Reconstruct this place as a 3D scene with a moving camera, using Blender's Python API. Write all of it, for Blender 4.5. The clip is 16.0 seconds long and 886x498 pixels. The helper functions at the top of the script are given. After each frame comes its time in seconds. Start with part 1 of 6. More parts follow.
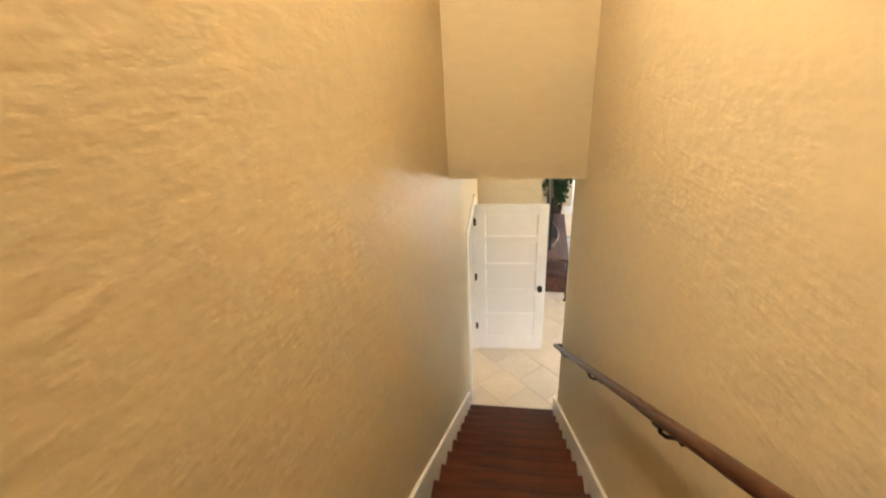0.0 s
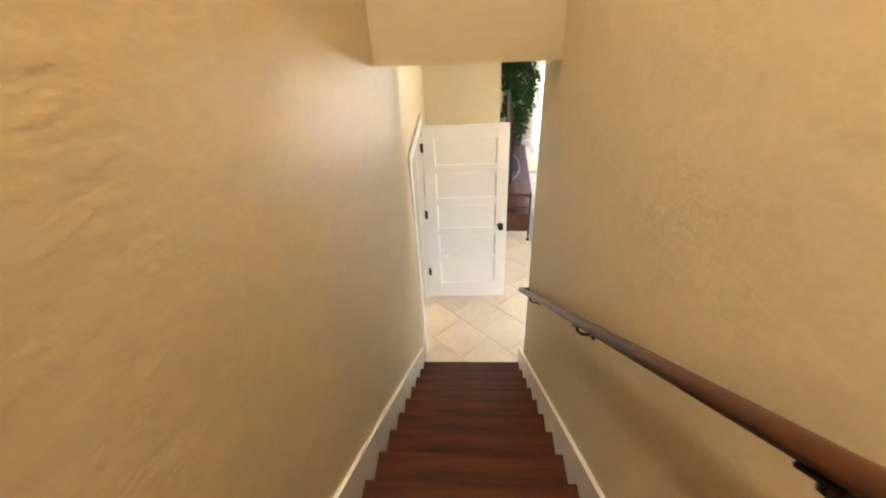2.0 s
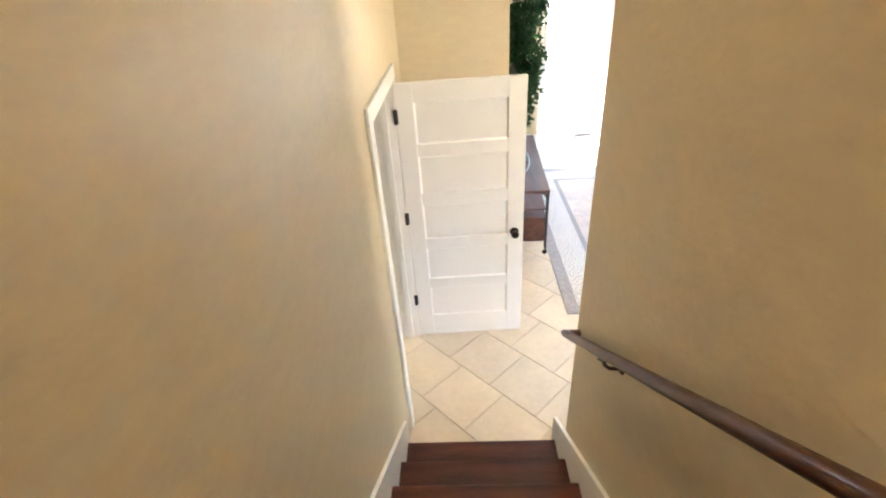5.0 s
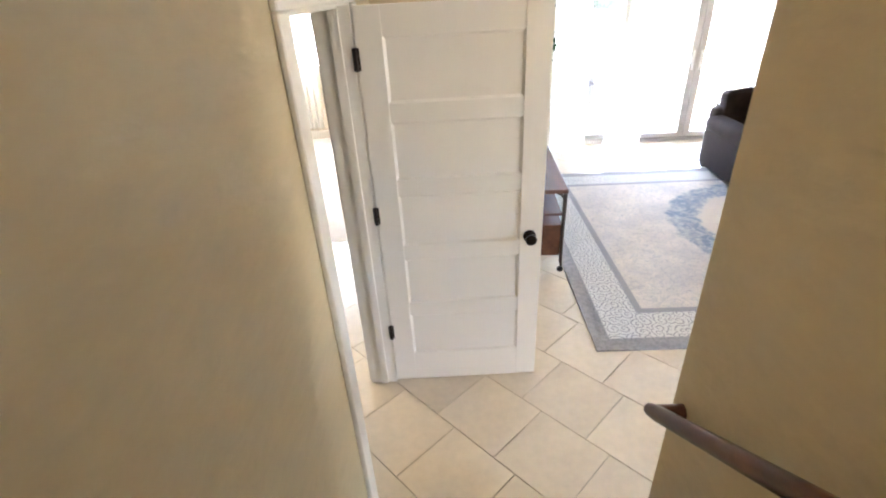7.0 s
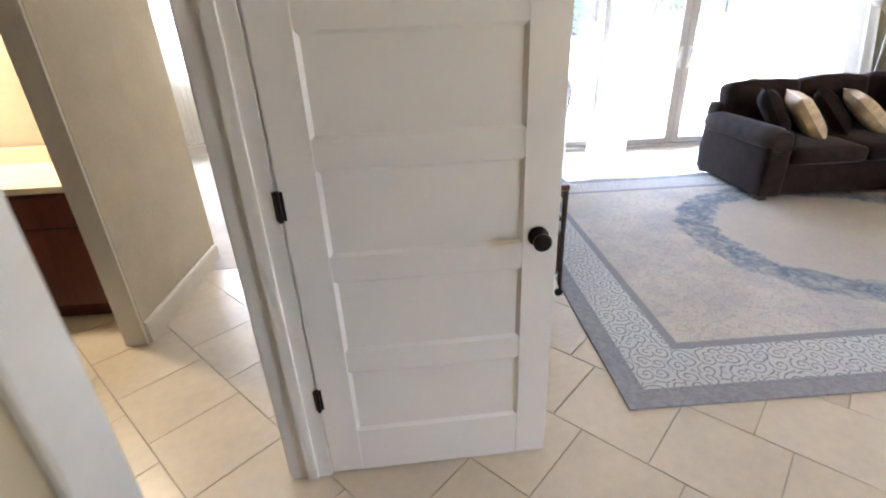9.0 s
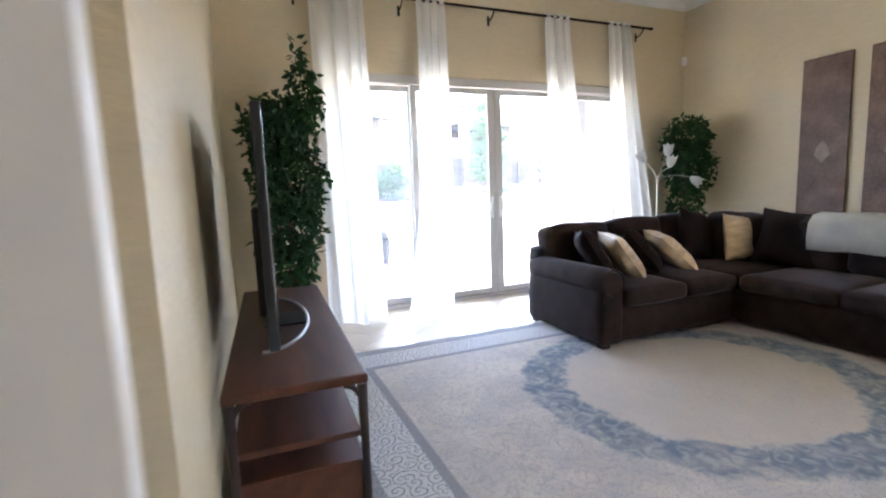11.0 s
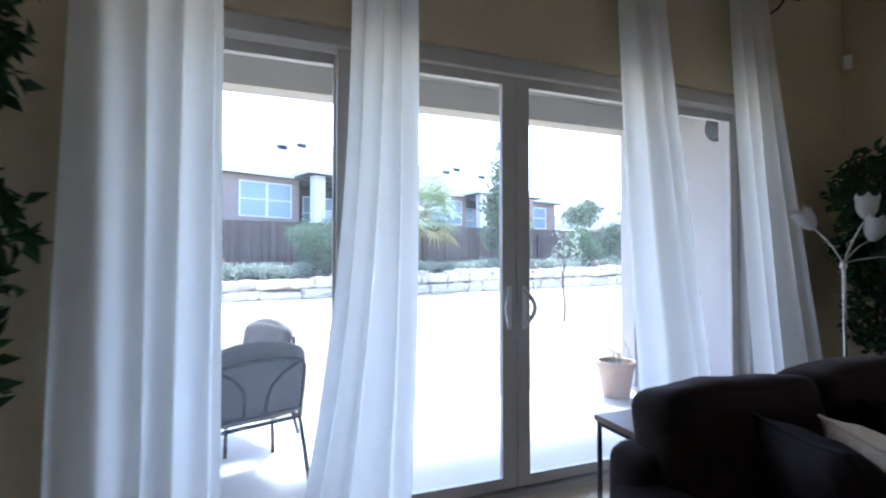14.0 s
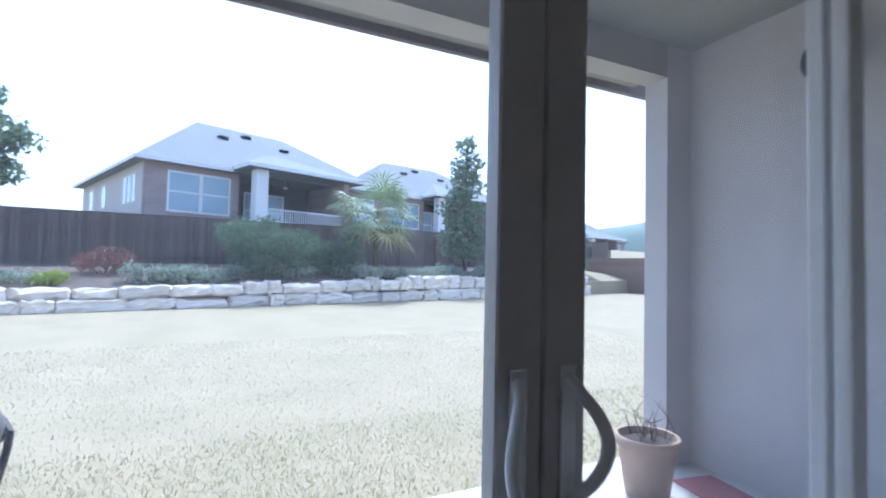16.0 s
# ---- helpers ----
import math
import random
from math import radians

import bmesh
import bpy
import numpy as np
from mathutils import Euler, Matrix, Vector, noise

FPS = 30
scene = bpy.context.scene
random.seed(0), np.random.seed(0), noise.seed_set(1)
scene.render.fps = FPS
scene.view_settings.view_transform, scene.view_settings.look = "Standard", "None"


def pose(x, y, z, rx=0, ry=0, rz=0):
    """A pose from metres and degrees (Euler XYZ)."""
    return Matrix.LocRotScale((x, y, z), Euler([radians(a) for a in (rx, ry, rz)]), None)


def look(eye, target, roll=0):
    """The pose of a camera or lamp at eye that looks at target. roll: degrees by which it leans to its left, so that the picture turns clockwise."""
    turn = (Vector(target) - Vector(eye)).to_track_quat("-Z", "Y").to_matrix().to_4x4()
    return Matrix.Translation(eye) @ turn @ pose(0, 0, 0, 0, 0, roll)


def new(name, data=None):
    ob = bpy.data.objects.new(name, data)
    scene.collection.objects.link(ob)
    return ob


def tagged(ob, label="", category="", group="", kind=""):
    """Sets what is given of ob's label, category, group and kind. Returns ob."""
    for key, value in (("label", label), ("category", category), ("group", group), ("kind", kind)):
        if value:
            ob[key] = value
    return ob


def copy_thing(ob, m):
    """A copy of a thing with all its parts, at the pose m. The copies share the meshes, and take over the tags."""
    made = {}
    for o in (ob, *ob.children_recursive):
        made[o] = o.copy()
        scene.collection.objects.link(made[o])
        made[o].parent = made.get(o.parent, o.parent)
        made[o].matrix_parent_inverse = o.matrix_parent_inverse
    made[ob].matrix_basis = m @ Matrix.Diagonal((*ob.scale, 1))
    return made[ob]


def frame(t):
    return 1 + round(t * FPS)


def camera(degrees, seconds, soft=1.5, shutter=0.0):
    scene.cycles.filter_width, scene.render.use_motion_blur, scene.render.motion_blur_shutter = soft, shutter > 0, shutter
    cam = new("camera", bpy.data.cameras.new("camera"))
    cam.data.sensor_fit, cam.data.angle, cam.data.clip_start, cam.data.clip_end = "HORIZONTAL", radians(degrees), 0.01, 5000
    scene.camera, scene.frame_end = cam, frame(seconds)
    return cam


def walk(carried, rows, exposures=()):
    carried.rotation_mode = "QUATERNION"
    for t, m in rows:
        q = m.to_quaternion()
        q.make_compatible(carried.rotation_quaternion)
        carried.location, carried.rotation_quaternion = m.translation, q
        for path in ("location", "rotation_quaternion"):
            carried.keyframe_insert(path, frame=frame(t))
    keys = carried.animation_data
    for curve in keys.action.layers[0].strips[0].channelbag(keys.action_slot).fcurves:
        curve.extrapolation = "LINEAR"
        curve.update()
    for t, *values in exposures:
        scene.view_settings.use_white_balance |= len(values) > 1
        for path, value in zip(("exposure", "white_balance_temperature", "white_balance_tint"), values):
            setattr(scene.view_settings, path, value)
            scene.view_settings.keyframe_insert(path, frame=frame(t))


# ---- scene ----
cam = camera(86.2, 16.0, soft=2.0, shutter=0.4)
PATH = [
    (0, (-0.007, -3.762, 4.083), (-0.301, -2.011, 3.162), -3.4),
    (0.5, (0.035, -3.67, 3.994), (-0.197, -1.98, 2.949), -3.7),
    (1, (0.021, -3.458, 3.822), (-0.095, -1.751, 2.787), -3.9),
    (1.5, (-0.011, -3.278, 3.663), (-0.17, -1.594, 2.596), -3.3),
    (2, (0.02, -3.081, 3.534), (-0.103, -1.422, 2.424), -2.9),
    (2.5, (-0.012, -2.871, 3.395), (-0.136, -1.248, 2.232), -4.8),
    (3, (-0.012, -2.662, 3.237), (-0.174, -0.998, 2.14), -3.0),
    (3.5, (-0.053, -2.449, 3.1), (-0.116, -0.743, 2.057), -3.1),
    (4, (-0.075, -2.207, 2.96), (-0.247, -0.5, 1.932), -2.4),
    (4.5, (-0.03, -2.026, 2.823), (-0.147, -0.322, 1.783), -1.4),
    (5, (-0.042, -1.806, 2.683), (-0.138, -0.104, 1.636), -4.1),
    (5.2, (-0.042, -1.704, 2.618), (-0.197, 0.033, 1.638), -3.0),
    (7.3, (-0.052, -0.866, 2.025), (-0.113, 0.885, 1.061), -3.2),
    (7.5, (-0.06, -0.806, 1.985), (-0.136, 0.913, 0.966), -2.7),
    (8, (-0.033, -0.593, 1.839), (-0.082, 1.196, 0.946), -1.0),
    (8.5, (-0.05, -0.347, 1.705), (0.042, 1.461, 0.856), -2.8),
    (9, (-0.038, -0.13, 1.568), (0.035, 1.674, 0.708), -2.6),
    (9.5, (0.057, 0.06, 1.47), (0.302, 1.885, 0.689), -1.5),
    (10, (0.117, 0.148, 1.42), (0.681, 1.969, 0.817), -3.1),
    (10.2, (0.178, 0.348, 1.344), (0.841, 2.168, 0.845), -3.7),
    (12.3, (1.088, 1.614, 1.307), (1.842, 3.462, 1.183), -0.4),
    (12.5, (1.21, 1.87, 1.323), (1.963, 3.721, 1.235), -0.1),
    (13, (1.426, 2.367, 1.337), (2.202, 4.209, 1.296), -0.6),
    (13.5, (1.686, 2.884, 1.359), (2.378, 4.76, 1.382), 0.6),
    (14, (1.861, 3.423, 1.355), (2.566, 5.294, 1.402), 0.0),
    (14.5, (2.058, 3.921, 1.337), (2.886, 5.741, 1.342), -1.8),
    (15, (2.313, 4.401, 1.374), (3.126, 6.228, 1.37), -1.0),
    (15.5, (2.521, 4.858, 1.389), (3.46, 6.623, 1.458), -1.5),
    (16, (2.739, 5.215, 1.364), (3.608, 7.015, 1.438), 1.2),
]
EXPOSURES = [
    (0.0, 5.9, 6550, 12), (1.5, 5.95, 6250, 12), (3.0, 6.2, 5950, 12), (5.2, 6.2, 5800, 12), (7.5, 5.4, 5800, 13), (8.5, 5.15, 5650, 14), (10.2, 5.05, 5450, 14), (12.3, 4.05, 5180, 13), (13.5, 3.1, 5020, 12), (14.5, 2.35, 4880, 12), (15.0, 2.1, 4820, 12), (16.0, 1.56, 4800, 13),
]
walk(cam, [(t, look(eye, target, roll)) for t, eye, target, roll in PATH], EXPOSURES)

# ---------------------------------------------------------------- world and light
world = bpy.data.worlds.new("sky")
scene.world = world
world.use_nodes = True
wn = world.node_tree.nodes
sky = wn.new("ShaderNodeTexSky")
sky.sky_type = "NISHITA"
sky.sun_disc = False
sky.sun_elevation = radians(58)
sky.sun_rotation = radians(27)
sky.air_density, sky.dust_density, sky.ozone_density = 1.0, 2.0, 1.0
overcast = wn.new("ShaderNodeHueSaturation")
overcast.inputs["Saturation"].default_value = 0.7
world.node_tree.links.new(sky.outputs[0], overcast.inputs["Color"])
world.node_tree.links.new(overcast.outputs[0], wn["Background"].inputs[0])
wn["Background"].inputs[1].default_value = 0.15

sun = new("sun", bpy.data.lights.new("sun", "SUN"))
sun.data.energy, sun.data.angle, sun.data.color = 2.4, radians(10), (1.0, 0.93, 0.82)
sun.matrix_world = look((0, 0, 20), (-3.0, -6.0, 9.0))


def area(name, place, target, w, h, watts, color):
    lamp = new(name, bpy.data.lights.new(name, "AREA"))
    lamp.data.shape, lamp.data.size, lamp.data.size_y = "RECTANGLE", w, h
    lamp.data.energy, lamp.data.color = watts, color
    lamp.matrix_world = look(place, target)
    return lamp


# ---------------------------------------------------------------- materials
def mat(name, color, rough=0.6, metal=0.0, var=0.12, scale=6.0, fine=60.0, bump=0.15, depth=0.004,
        spec=0.5, stretch=(1, 1, 1), second=None, coat=0.0, per=0.0):
    """A surface with colour variation at two scales and a fine relief."""
    m = bpy.data.materials.new(name)
    m.use_nodes = True
    nt, b = m.node_tree, m.node_tree.nodes["Principled BSDF"]
    n, l = nt.nodes.new, nt.links.new
    tc = n("ShaderNodeTexCoord")
    mp = n("ShaderNodeMapping")
    mp.inputs["Scale"].default_value = stretch
    l(tc.outputs["Object"], mp.inputs[0])
    big, small = n("ShaderNodeTexNoise"), n("ShaderNodeTexNoise")
    big.inputs["Scale"].default_value, small.inputs["Scale"].default_value = scale, fine
    big.inputs["Detail"].default_value, small.inputs["Detail"].default_value = 4, 6
    for q in (big, small):
        l(mp.outputs[0], q.inputs["Vector"])
    add = n("ShaderNodeMath")
    add.operation = "MULTIPLY_ADD"
    l(small.outputs[0], add.inputs[0])
    add.inputs[1].default_value = 0.5
    l(big.outputs[0], add.inputs[2])
    rmp = n("ShaderNodeMapRange")
    rmp.inputs[1].default_value, rmp.inputs[2].default_value = 0.5, 1.0
    l(add.outputs[0], rmp.inputs[0])
    mix = n("ShaderNodeMix")
    mix.data_type = "RGBA"
    dark = second or tuple(c * (1 - 2 * var) for c in color)
    lite = color if second else tuple(min(1, c * (1 + var)) for c in color)
    mix.inputs["A"].default_value, mix.inputs["B"].default_value = (*dark, 1), (*lite, 1)
    l(rmp.outputs[0], mix.inputs["Factor"])
    out = mix.outputs["Result"]
    if per:
        info, hsv, pm = n("ShaderNodeObjectInfo"), n("ShaderNodeHueSaturation"), n("ShaderNodeMapRange")
        pm.inputs[3].default_value, pm.inputs[4].default_value = 1 - per, 1 + per
        l(info.outputs["Random"], pm.inputs[0])
        l(pm.outputs[0], hsv.inputs["Value"])
        l(out, hsv.inputs["Color"])
        out = hsv.outputs[0]
    l(out, b.inputs["Base Color"])
    b.inputs["Roughness"].default_value, b.inputs["Metallic"].default_value = rough, metal
    b.inputs["Specular IOR Level"].default_value = spec
    b.inputs["Coat Weight"].default_value = coat
    if bump:
        bp = n("ShaderNodeBump")
        bp.inputs["Strength"].default_value, bp.inputs["Distance"].default_value = bump, depth
        l(add.outputs[0], bp.inputs["Height"])
        l(bp.outputs[0], b.inputs["Normal"])
    return m


def glass(name, tint=(0.96, 0.98, 0.98), haze=0.034):
    m = bpy.data.materials.new(name)
    m.use_nodes = True
    nt = m.node_tree
    for q in list(nt.nodes):
        if q.type == "BSDF_PRINCIPLED":
            nt.nodes.remove(q)
    out = nt.nodes["Material Output"]
    tr, gl, mx, fr = (nt.nodes.new(k) for k in ("ShaderNodeBsdfTransparent", "ShaderNodeBsdfGlossy", "ShaderNodeMixShader", "ShaderNodeLayerWeight"))
    tr.inputs[0].default_value = (*tint, 1)
    gl.inputs["Roughness"].default_value = 0.02
    fr.inputs[0].default_value = 0.5
    pw, ad = nt.nodes.new("ShaderNodeMath"), nt.nodes.new("ShaderNodeMath")
    pw.operation, ad.operation = "POWER", "MULTIPLY_ADD"
    pw.inputs[1].default_value, ad.inputs[1].default_value, ad.inputs[2].default_value = 5.0, 0.5, 0.006
    nt.links.new(fr.outputs["Facing"], pw.inputs[0])
    nt.links.new(pw.outputs[0], ad.inputs[0])
    nt.links.new(ad.outputs[0], mx.inputs[0])
    nt.links.new(tr.outputs[0], mx.inputs[1])
    nt.links.new(gl.outputs[0], mx.inputs[2])
    # a thin translucent veil stands in for lens glare against the daylight
    veil, veil_mix = nt.nodes.new("ShaderNodeBsdfTranslucent"), nt.nodes.new("ShaderNodeMixShader")
    veil.inputs[0].default_value, veil_mix.inputs[0].default_value = (0.95, 0.97, 1.0, 1), haze
    nt.links.new(mx.outputs[0], veil_mix.inputs[1])
    nt.links.new(veil.outputs[0], veil_mix.inputs[2])
    nt.links.new(veil_mix.outputs[0], out.inputs[0])
    return m


PAINT = mat("wall_paint", (0.63, 0.53, 0.355), 0.5, var=0.022, scale=17, fine=44, bump=0.4, depth=0.008, spec=0.3, stretch=(0.55, 0.55, 1.5))
HALLPAINT = mat("hall_paint", (0.62, 0.56, 0.46), 0.6, var=0.04, scale=5, fine=40, bump=0.3, depth=0.006)
CEIL = mat("ceiling_paint", (0.74, 0.72, 0.68), 0.8, var=0.03, scale=3, fine=90, bump=0.3)
TRIM = mat("white_trim", (0.80, 0.77, 0.72), 0.4, var=0.03, scale=3, fine=40, bump=0.05)
DOORW = mat("door_paint", (0.80, 0.77, 0.73), 0.42, var=0.012, scale=2, fine=50, bump=0.03, stretch=(1, 1, 0.6))
TREAD = mat("stair_wood", (0.115, 0.030, 0.012), 0.4, second=(0.028, 0.0075, 0.0042), scale=3, fine=34, bump=0.12, depth=0.002, stretch=(0.6, 5, 5), coat=0.06, per=0.15, spec=0.3)
RAILW = mat("rail_wood", (0.095, 0.032, 0.013), 0.38, second=(0.04, 0.013, 0.006), scale=5, fine=50, bump=0.06, depth=0.001, stretch=(6, 0.6, 6), coat=0.12, spec=0.3)
TILE = mat("floor_tile", (0.70, 0.60, 0.46), 0.28, var=0.06, scale=3.2, fine=24, bump=0.06, depth=0.002, per=0.05, coat=0.1)
GROUT = mat("grout", (0.46, 0.395, 0.31), 0.9, var=0.12, scale=5, fine=80)
BRONZE = mat("dark_bronze", (0.028, 0.020, 0.016), 0.38, metal=0.8, var=0.2, scale=20, fine=120, bump=0.05)
VINYL = mat("door_vinyl", (0.58, 0.55, 0.525), 0.42, var=0.02, scale=3, fine=60, bump=0.03)
CHROME = mat("satin_metal", (0.72, 0.72, 0.72), 0.22, metal=1.0, var=0.04, scale=10, fine=90, bump=0.02)
PULL = mat("pale_metal_paint", (0.86, 0.85, 0.84), 0.35, metal=0.0, var=0.03, bump=0.02)
GLASS = glass("window_glass")


# ---------------------------------------------------------------- mesh helpers
def box(bm, x0, y0, z0, x1, y1, z1, bevel=0.0, seg=1):
    r = bmesh.ops.create_cube(bm, size=1, matrix=Matrix.Translation(((x0 + x1) / 2, (y0 + y1) / 2, (z0 + z1) / 2)) @ Matrix.Diagonal((x1 - x0, y1 - y0, z1 - z0, 1)))
    if bevel:
        es = {e for v in r["verts"] for e in v.link_edges}
        bmesh.ops.bevel(bm, geom=list(es), offset=bevel, segments=seg, affect="EDGES", profile=0.6)
    return bm


def tube(bm, pts, radii, sides=10, cap=True):
    """A round bar along pts; radii is one number or one per point."""
    pts = [Vector(p) for p in pts]
    if not hasattr(radii, "__len__"):
        radii = [radii] * len(pts)
    rings, up = [], None
    for i, p in enumerate(pts):
        d = (pts[min(i + 1, len(pts) - 1)] - pts[max(i - 1, 0)]).normalized()
        if up is None:
            up = d.orthogonal().normalized()
        up = (up - d * up.dot(d)).normalized()
        side = d.cross(up)
        rings.append([bm.verts.new(p + (up * math.cos(a) + side * math.sin(a)) * radii[i]) for a in (2 * math.pi * k / sides for k in range(sides))])
    for a, b in zip(rings, rings[1:]):
        for k in range(sides):
            bm.faces.new((a[k], a[(k + 1) % sides], b[(k + 1) % sides], b[k]))
    if cap:
        bm.faces.new(rings[0][::-1])
        bm.faces.new(rings[-1])
    return bm


def lathe(bm, profile, sides=24, at=(0, 0, 0)):
    """Turn a profile of (radius, height) round the z axis."""
    rings = []
    for r, z in profile:
        rings.append([bm.verts.new((at[0] + r * math.cos(2 * math.pi * k / sides), at[1] + r * math.sin(2 * math.pi * k / sides), at[2] + z)) for k in range(sides)])
    for a, b in zip(rings, rings[1:]):
        for k in range(sides):
            bm.faces.new((a[k], a[(k + 1) % sides], b[(k + 1) % sides], b[k]))
    bm.faces.new(rings[0][::-1])
    bm.faces.new(rings[-1])
    return bm


def prism(bm, poly, y0, y1):
    """Extrude an (x, z) outline from y0 to y1."""
    a = [bm.verts.new((x, y0, z)) for x, z in poly]
    b = [bm.verts.new((x, y1, z)) for x, z in poly]
    bm.faces.new(a)
    bm.faces.new(b[::-1])
    n = len(poly)
    for k in range(n):
        bm.faces.new((a[k], b[k], b[(k + 1) % n], a[(k + 1) % n]))
    return bm


def mesh_of(name, bm, material, smooth=False):
    bmesh.ops.recalc_face_normals(bm, faces=bm.faces)
    me = bpy.data.meshes.new(name)
    bm.to_mesh(me)
    bm.free()
    me.materials.append(material)
    if smooth:
        me.polygons.foreach_set("use_smooth", [True] * len(me.polygons))
        me.set_sharp_from_angle(angle=radians(40))
    return me


def part(name, bm, material, parent=None, label="", smooth=False):
    ob = new(name, mesh_of(name, bm, material, smooth))
    if parent:
        ob.parent = parent
    if label:
        ob["label"] = label
    return ob


def thing(name, label, category, at=(0, 0, 0), rz=0.0, group="", kind=""):
    ob = new(name)
    ob.matrix_world = pose(*at, 0, 0, rz)
    ob.empty_display_size = 0.1
    return tagged(ob, label, category, group, kind)


def structure(name, bm, material, label, category, smooth=False):
    return tagged(part(name, bm, material, smooth=smooth), label, category, kind="structure")


def boxes(*rows):
    bm = bmesh.new()
    for r in rows:
        box(bm, *r)
    return bm


# ---------------------------------------------------------------- plan
XL, XR = -0.46, 0.46            # inner faces of the stair's walls
YEND = -0.12                    # where the stair's right wall ends
YFAR = 5.80                     # inner face of the garden wall
XRIGHT = 6.17                   # inner face of the room's right wall
XTV, YBUMP = 0.32, 1.75         # the wall behind the television and its return
H = 3.66                        # living room ceiling
RISE, GO, STEPS = 0.18, 0.25, 17
TOP = RISE * STEPS
YTOP = -GO * (STEPS - 1)
SX0, SX1, SZ = 1.30, 5.16, 2.53  # the garden door's opening
STAIRW = 0.31                     # watts of the stairwell's lamp
YARD = (-1.2, 33.0, 12.0)       # corner and turn of the house across the garden

# ---------------------------------------------------------------- the house's shell
structure("wall_stair_left", boxes((XL - 0.14, YTOP - 2.4, -0.1, XL, 0.325, 5.6), (XL - 0.14, 0.325, 2.07, XL, 1.20, 5.6), (XL - 0.14, 1.20, -0.1, XL, YBUMP, 5.6)),
          PAINT, "textured ochre yellow painted plaster wall beside the stairs", "wall")
structure("wall_stair_right", boxes((XR, YTOP - 2.4, -0.1, XR + 0.13, YEND, 5.6)), PAINT, "textured ochre yellow painted plaster wall carrying the handrail", "wall")
structure("wall_stair_back", boxes((XL - 0.14, YTOP - 2.54, -0.1, XR + 0.13, YTOP - 2.4, 5.6)), PAINT, "plain ochre wall at the head of the stairs", "wall")
structure("soffit", boxes((XL, -0.66, 3.0, XR, -0.52, 5.6)), PAINT, "ochre painted drop wall above the foot of the stairs", "wall")
structure("ceiling_stair", boxes((XL - 0.14, YTOP - 2.54, 5.6, XR + 0.13, -0.5, 5.7)), CEIL, "flat off-white painted ceiling over the stairs", "ceiling")
structure("landing", boxes((XL, YTOP - 2.4, TOP - 0.25, XR, YTOP - 0.26, TOP)), TREAD, "dark red-brown wooden upper landing", "floor")

structure("wall_television", boxes((XL - 0.14, YBUMP, -0.1, XTV, 6.98, H + 0.1)), PAINT, "ochre painted wall behind the television", "wall")
structure("wall_garden", prism(bmesh.new(), [(XTV, -0.1), (SX0, -0.1), (SX0, SZ), (SX1, SZ), (SX1, -0.1), (XRIGHT + 0.2, -0.1), (XRIGHT + 0.2, H + 0.1), (XTV, H + 0.1)], YFAR, YFAR + 0.22),
          PAINT, "ochre painted wall around the wide glass garden door", "wall")
structure("wall_right", boxes((XRIGHT, -3.2, -0.1, XRIGHT + 0.2, -2.6, H + 0.1), (XRIGHT, -0.4, -0.1, XRIGHT + 0.2, YFAR, H + 0.1), (XRIGHT, -2.6, -0.1, XRIGHT + 0.2, -0.4, 0.9), (XRIGHT, -2.6, 2.3, XRIGHT + 0.2, -0.4, H + 0.1)),
          PAINT, "ochre painted side wall of the living room", "wall")
structure("wall_back", boxes((XR + 0.13, -3.4, -0.1, XRIGHT + 0.2, -3.2, H + 0.1)), PAINT, "plain ochre wall behind the living room", "wall")
structure("ceiling", boxes((XL, -0.52, H, XRIGHT, YFAR, H + 0.1), (XR + 0.13, -3.2, H, XRIGHT, -0.52, H + 0.1)), CEIL, "flat off-white painted living room ceiling", "ceiling")
structure("floor", boxes((-4.4, -1.6, -0.12, XL - 0.14, 3.05, -0.012), (XL - 0.14, 0.0, -0.12, XRIGHT + 0.2, YFAR + 0.04, -0.012), (XR + 0.1, -3.4, -0.12, XRIGHT + 0.2, 0.0, -0.012)),
          GROUT, "beige diagonal ceramic tile floor with narrow grout joints", "floor")


# unseen opening and area lamp added to brighten the living room
win2 = thing("window_2", "unseen window added in the side wall to light the living room", "window", (XRIGHT + 0.1, -1.5, 0), kind="structure")
part("window_frame", boxes((0, -1.1, 0.9, 0.06, 1.1, 0.96), (0, -1.1, 2.24, 0.06, 1.1, 2.3), (0, -1.1, 0.96, 0.06, -1.04, 2.24), (0, 1.04, 0.96, 0.06, 1.1, 2.24), (0, -0.03, 0.96, 0.06, 0.03, 2.24)), VINYL, win2)
area("added_side_daylight", (XRIGHT + 0.02, -1.5, 1.6), (2.0, 1.2, 1.0), 2.0, 1.25, 2.0, (1.0, 0.94, 0.84))


def moulding(name, poly, x0, y0, x1, y1, z, material, label):
    """A profile of (out, up) swept along a straight line; out points to the line's left."""
    bm = bmesh.new()
    L = math.hypot(x1 - x0, y1 - y0)
    prism(bm, poly, 0, L)
    bmesh.ops.transform(bm, verts=bm.verts, matrix=pose(x0, y0, z, 0, 0, math.degrees(math.atan2(y1 - y0, x1 - x0)) - 90))
    return structure(name, bm, material, label, "trim")


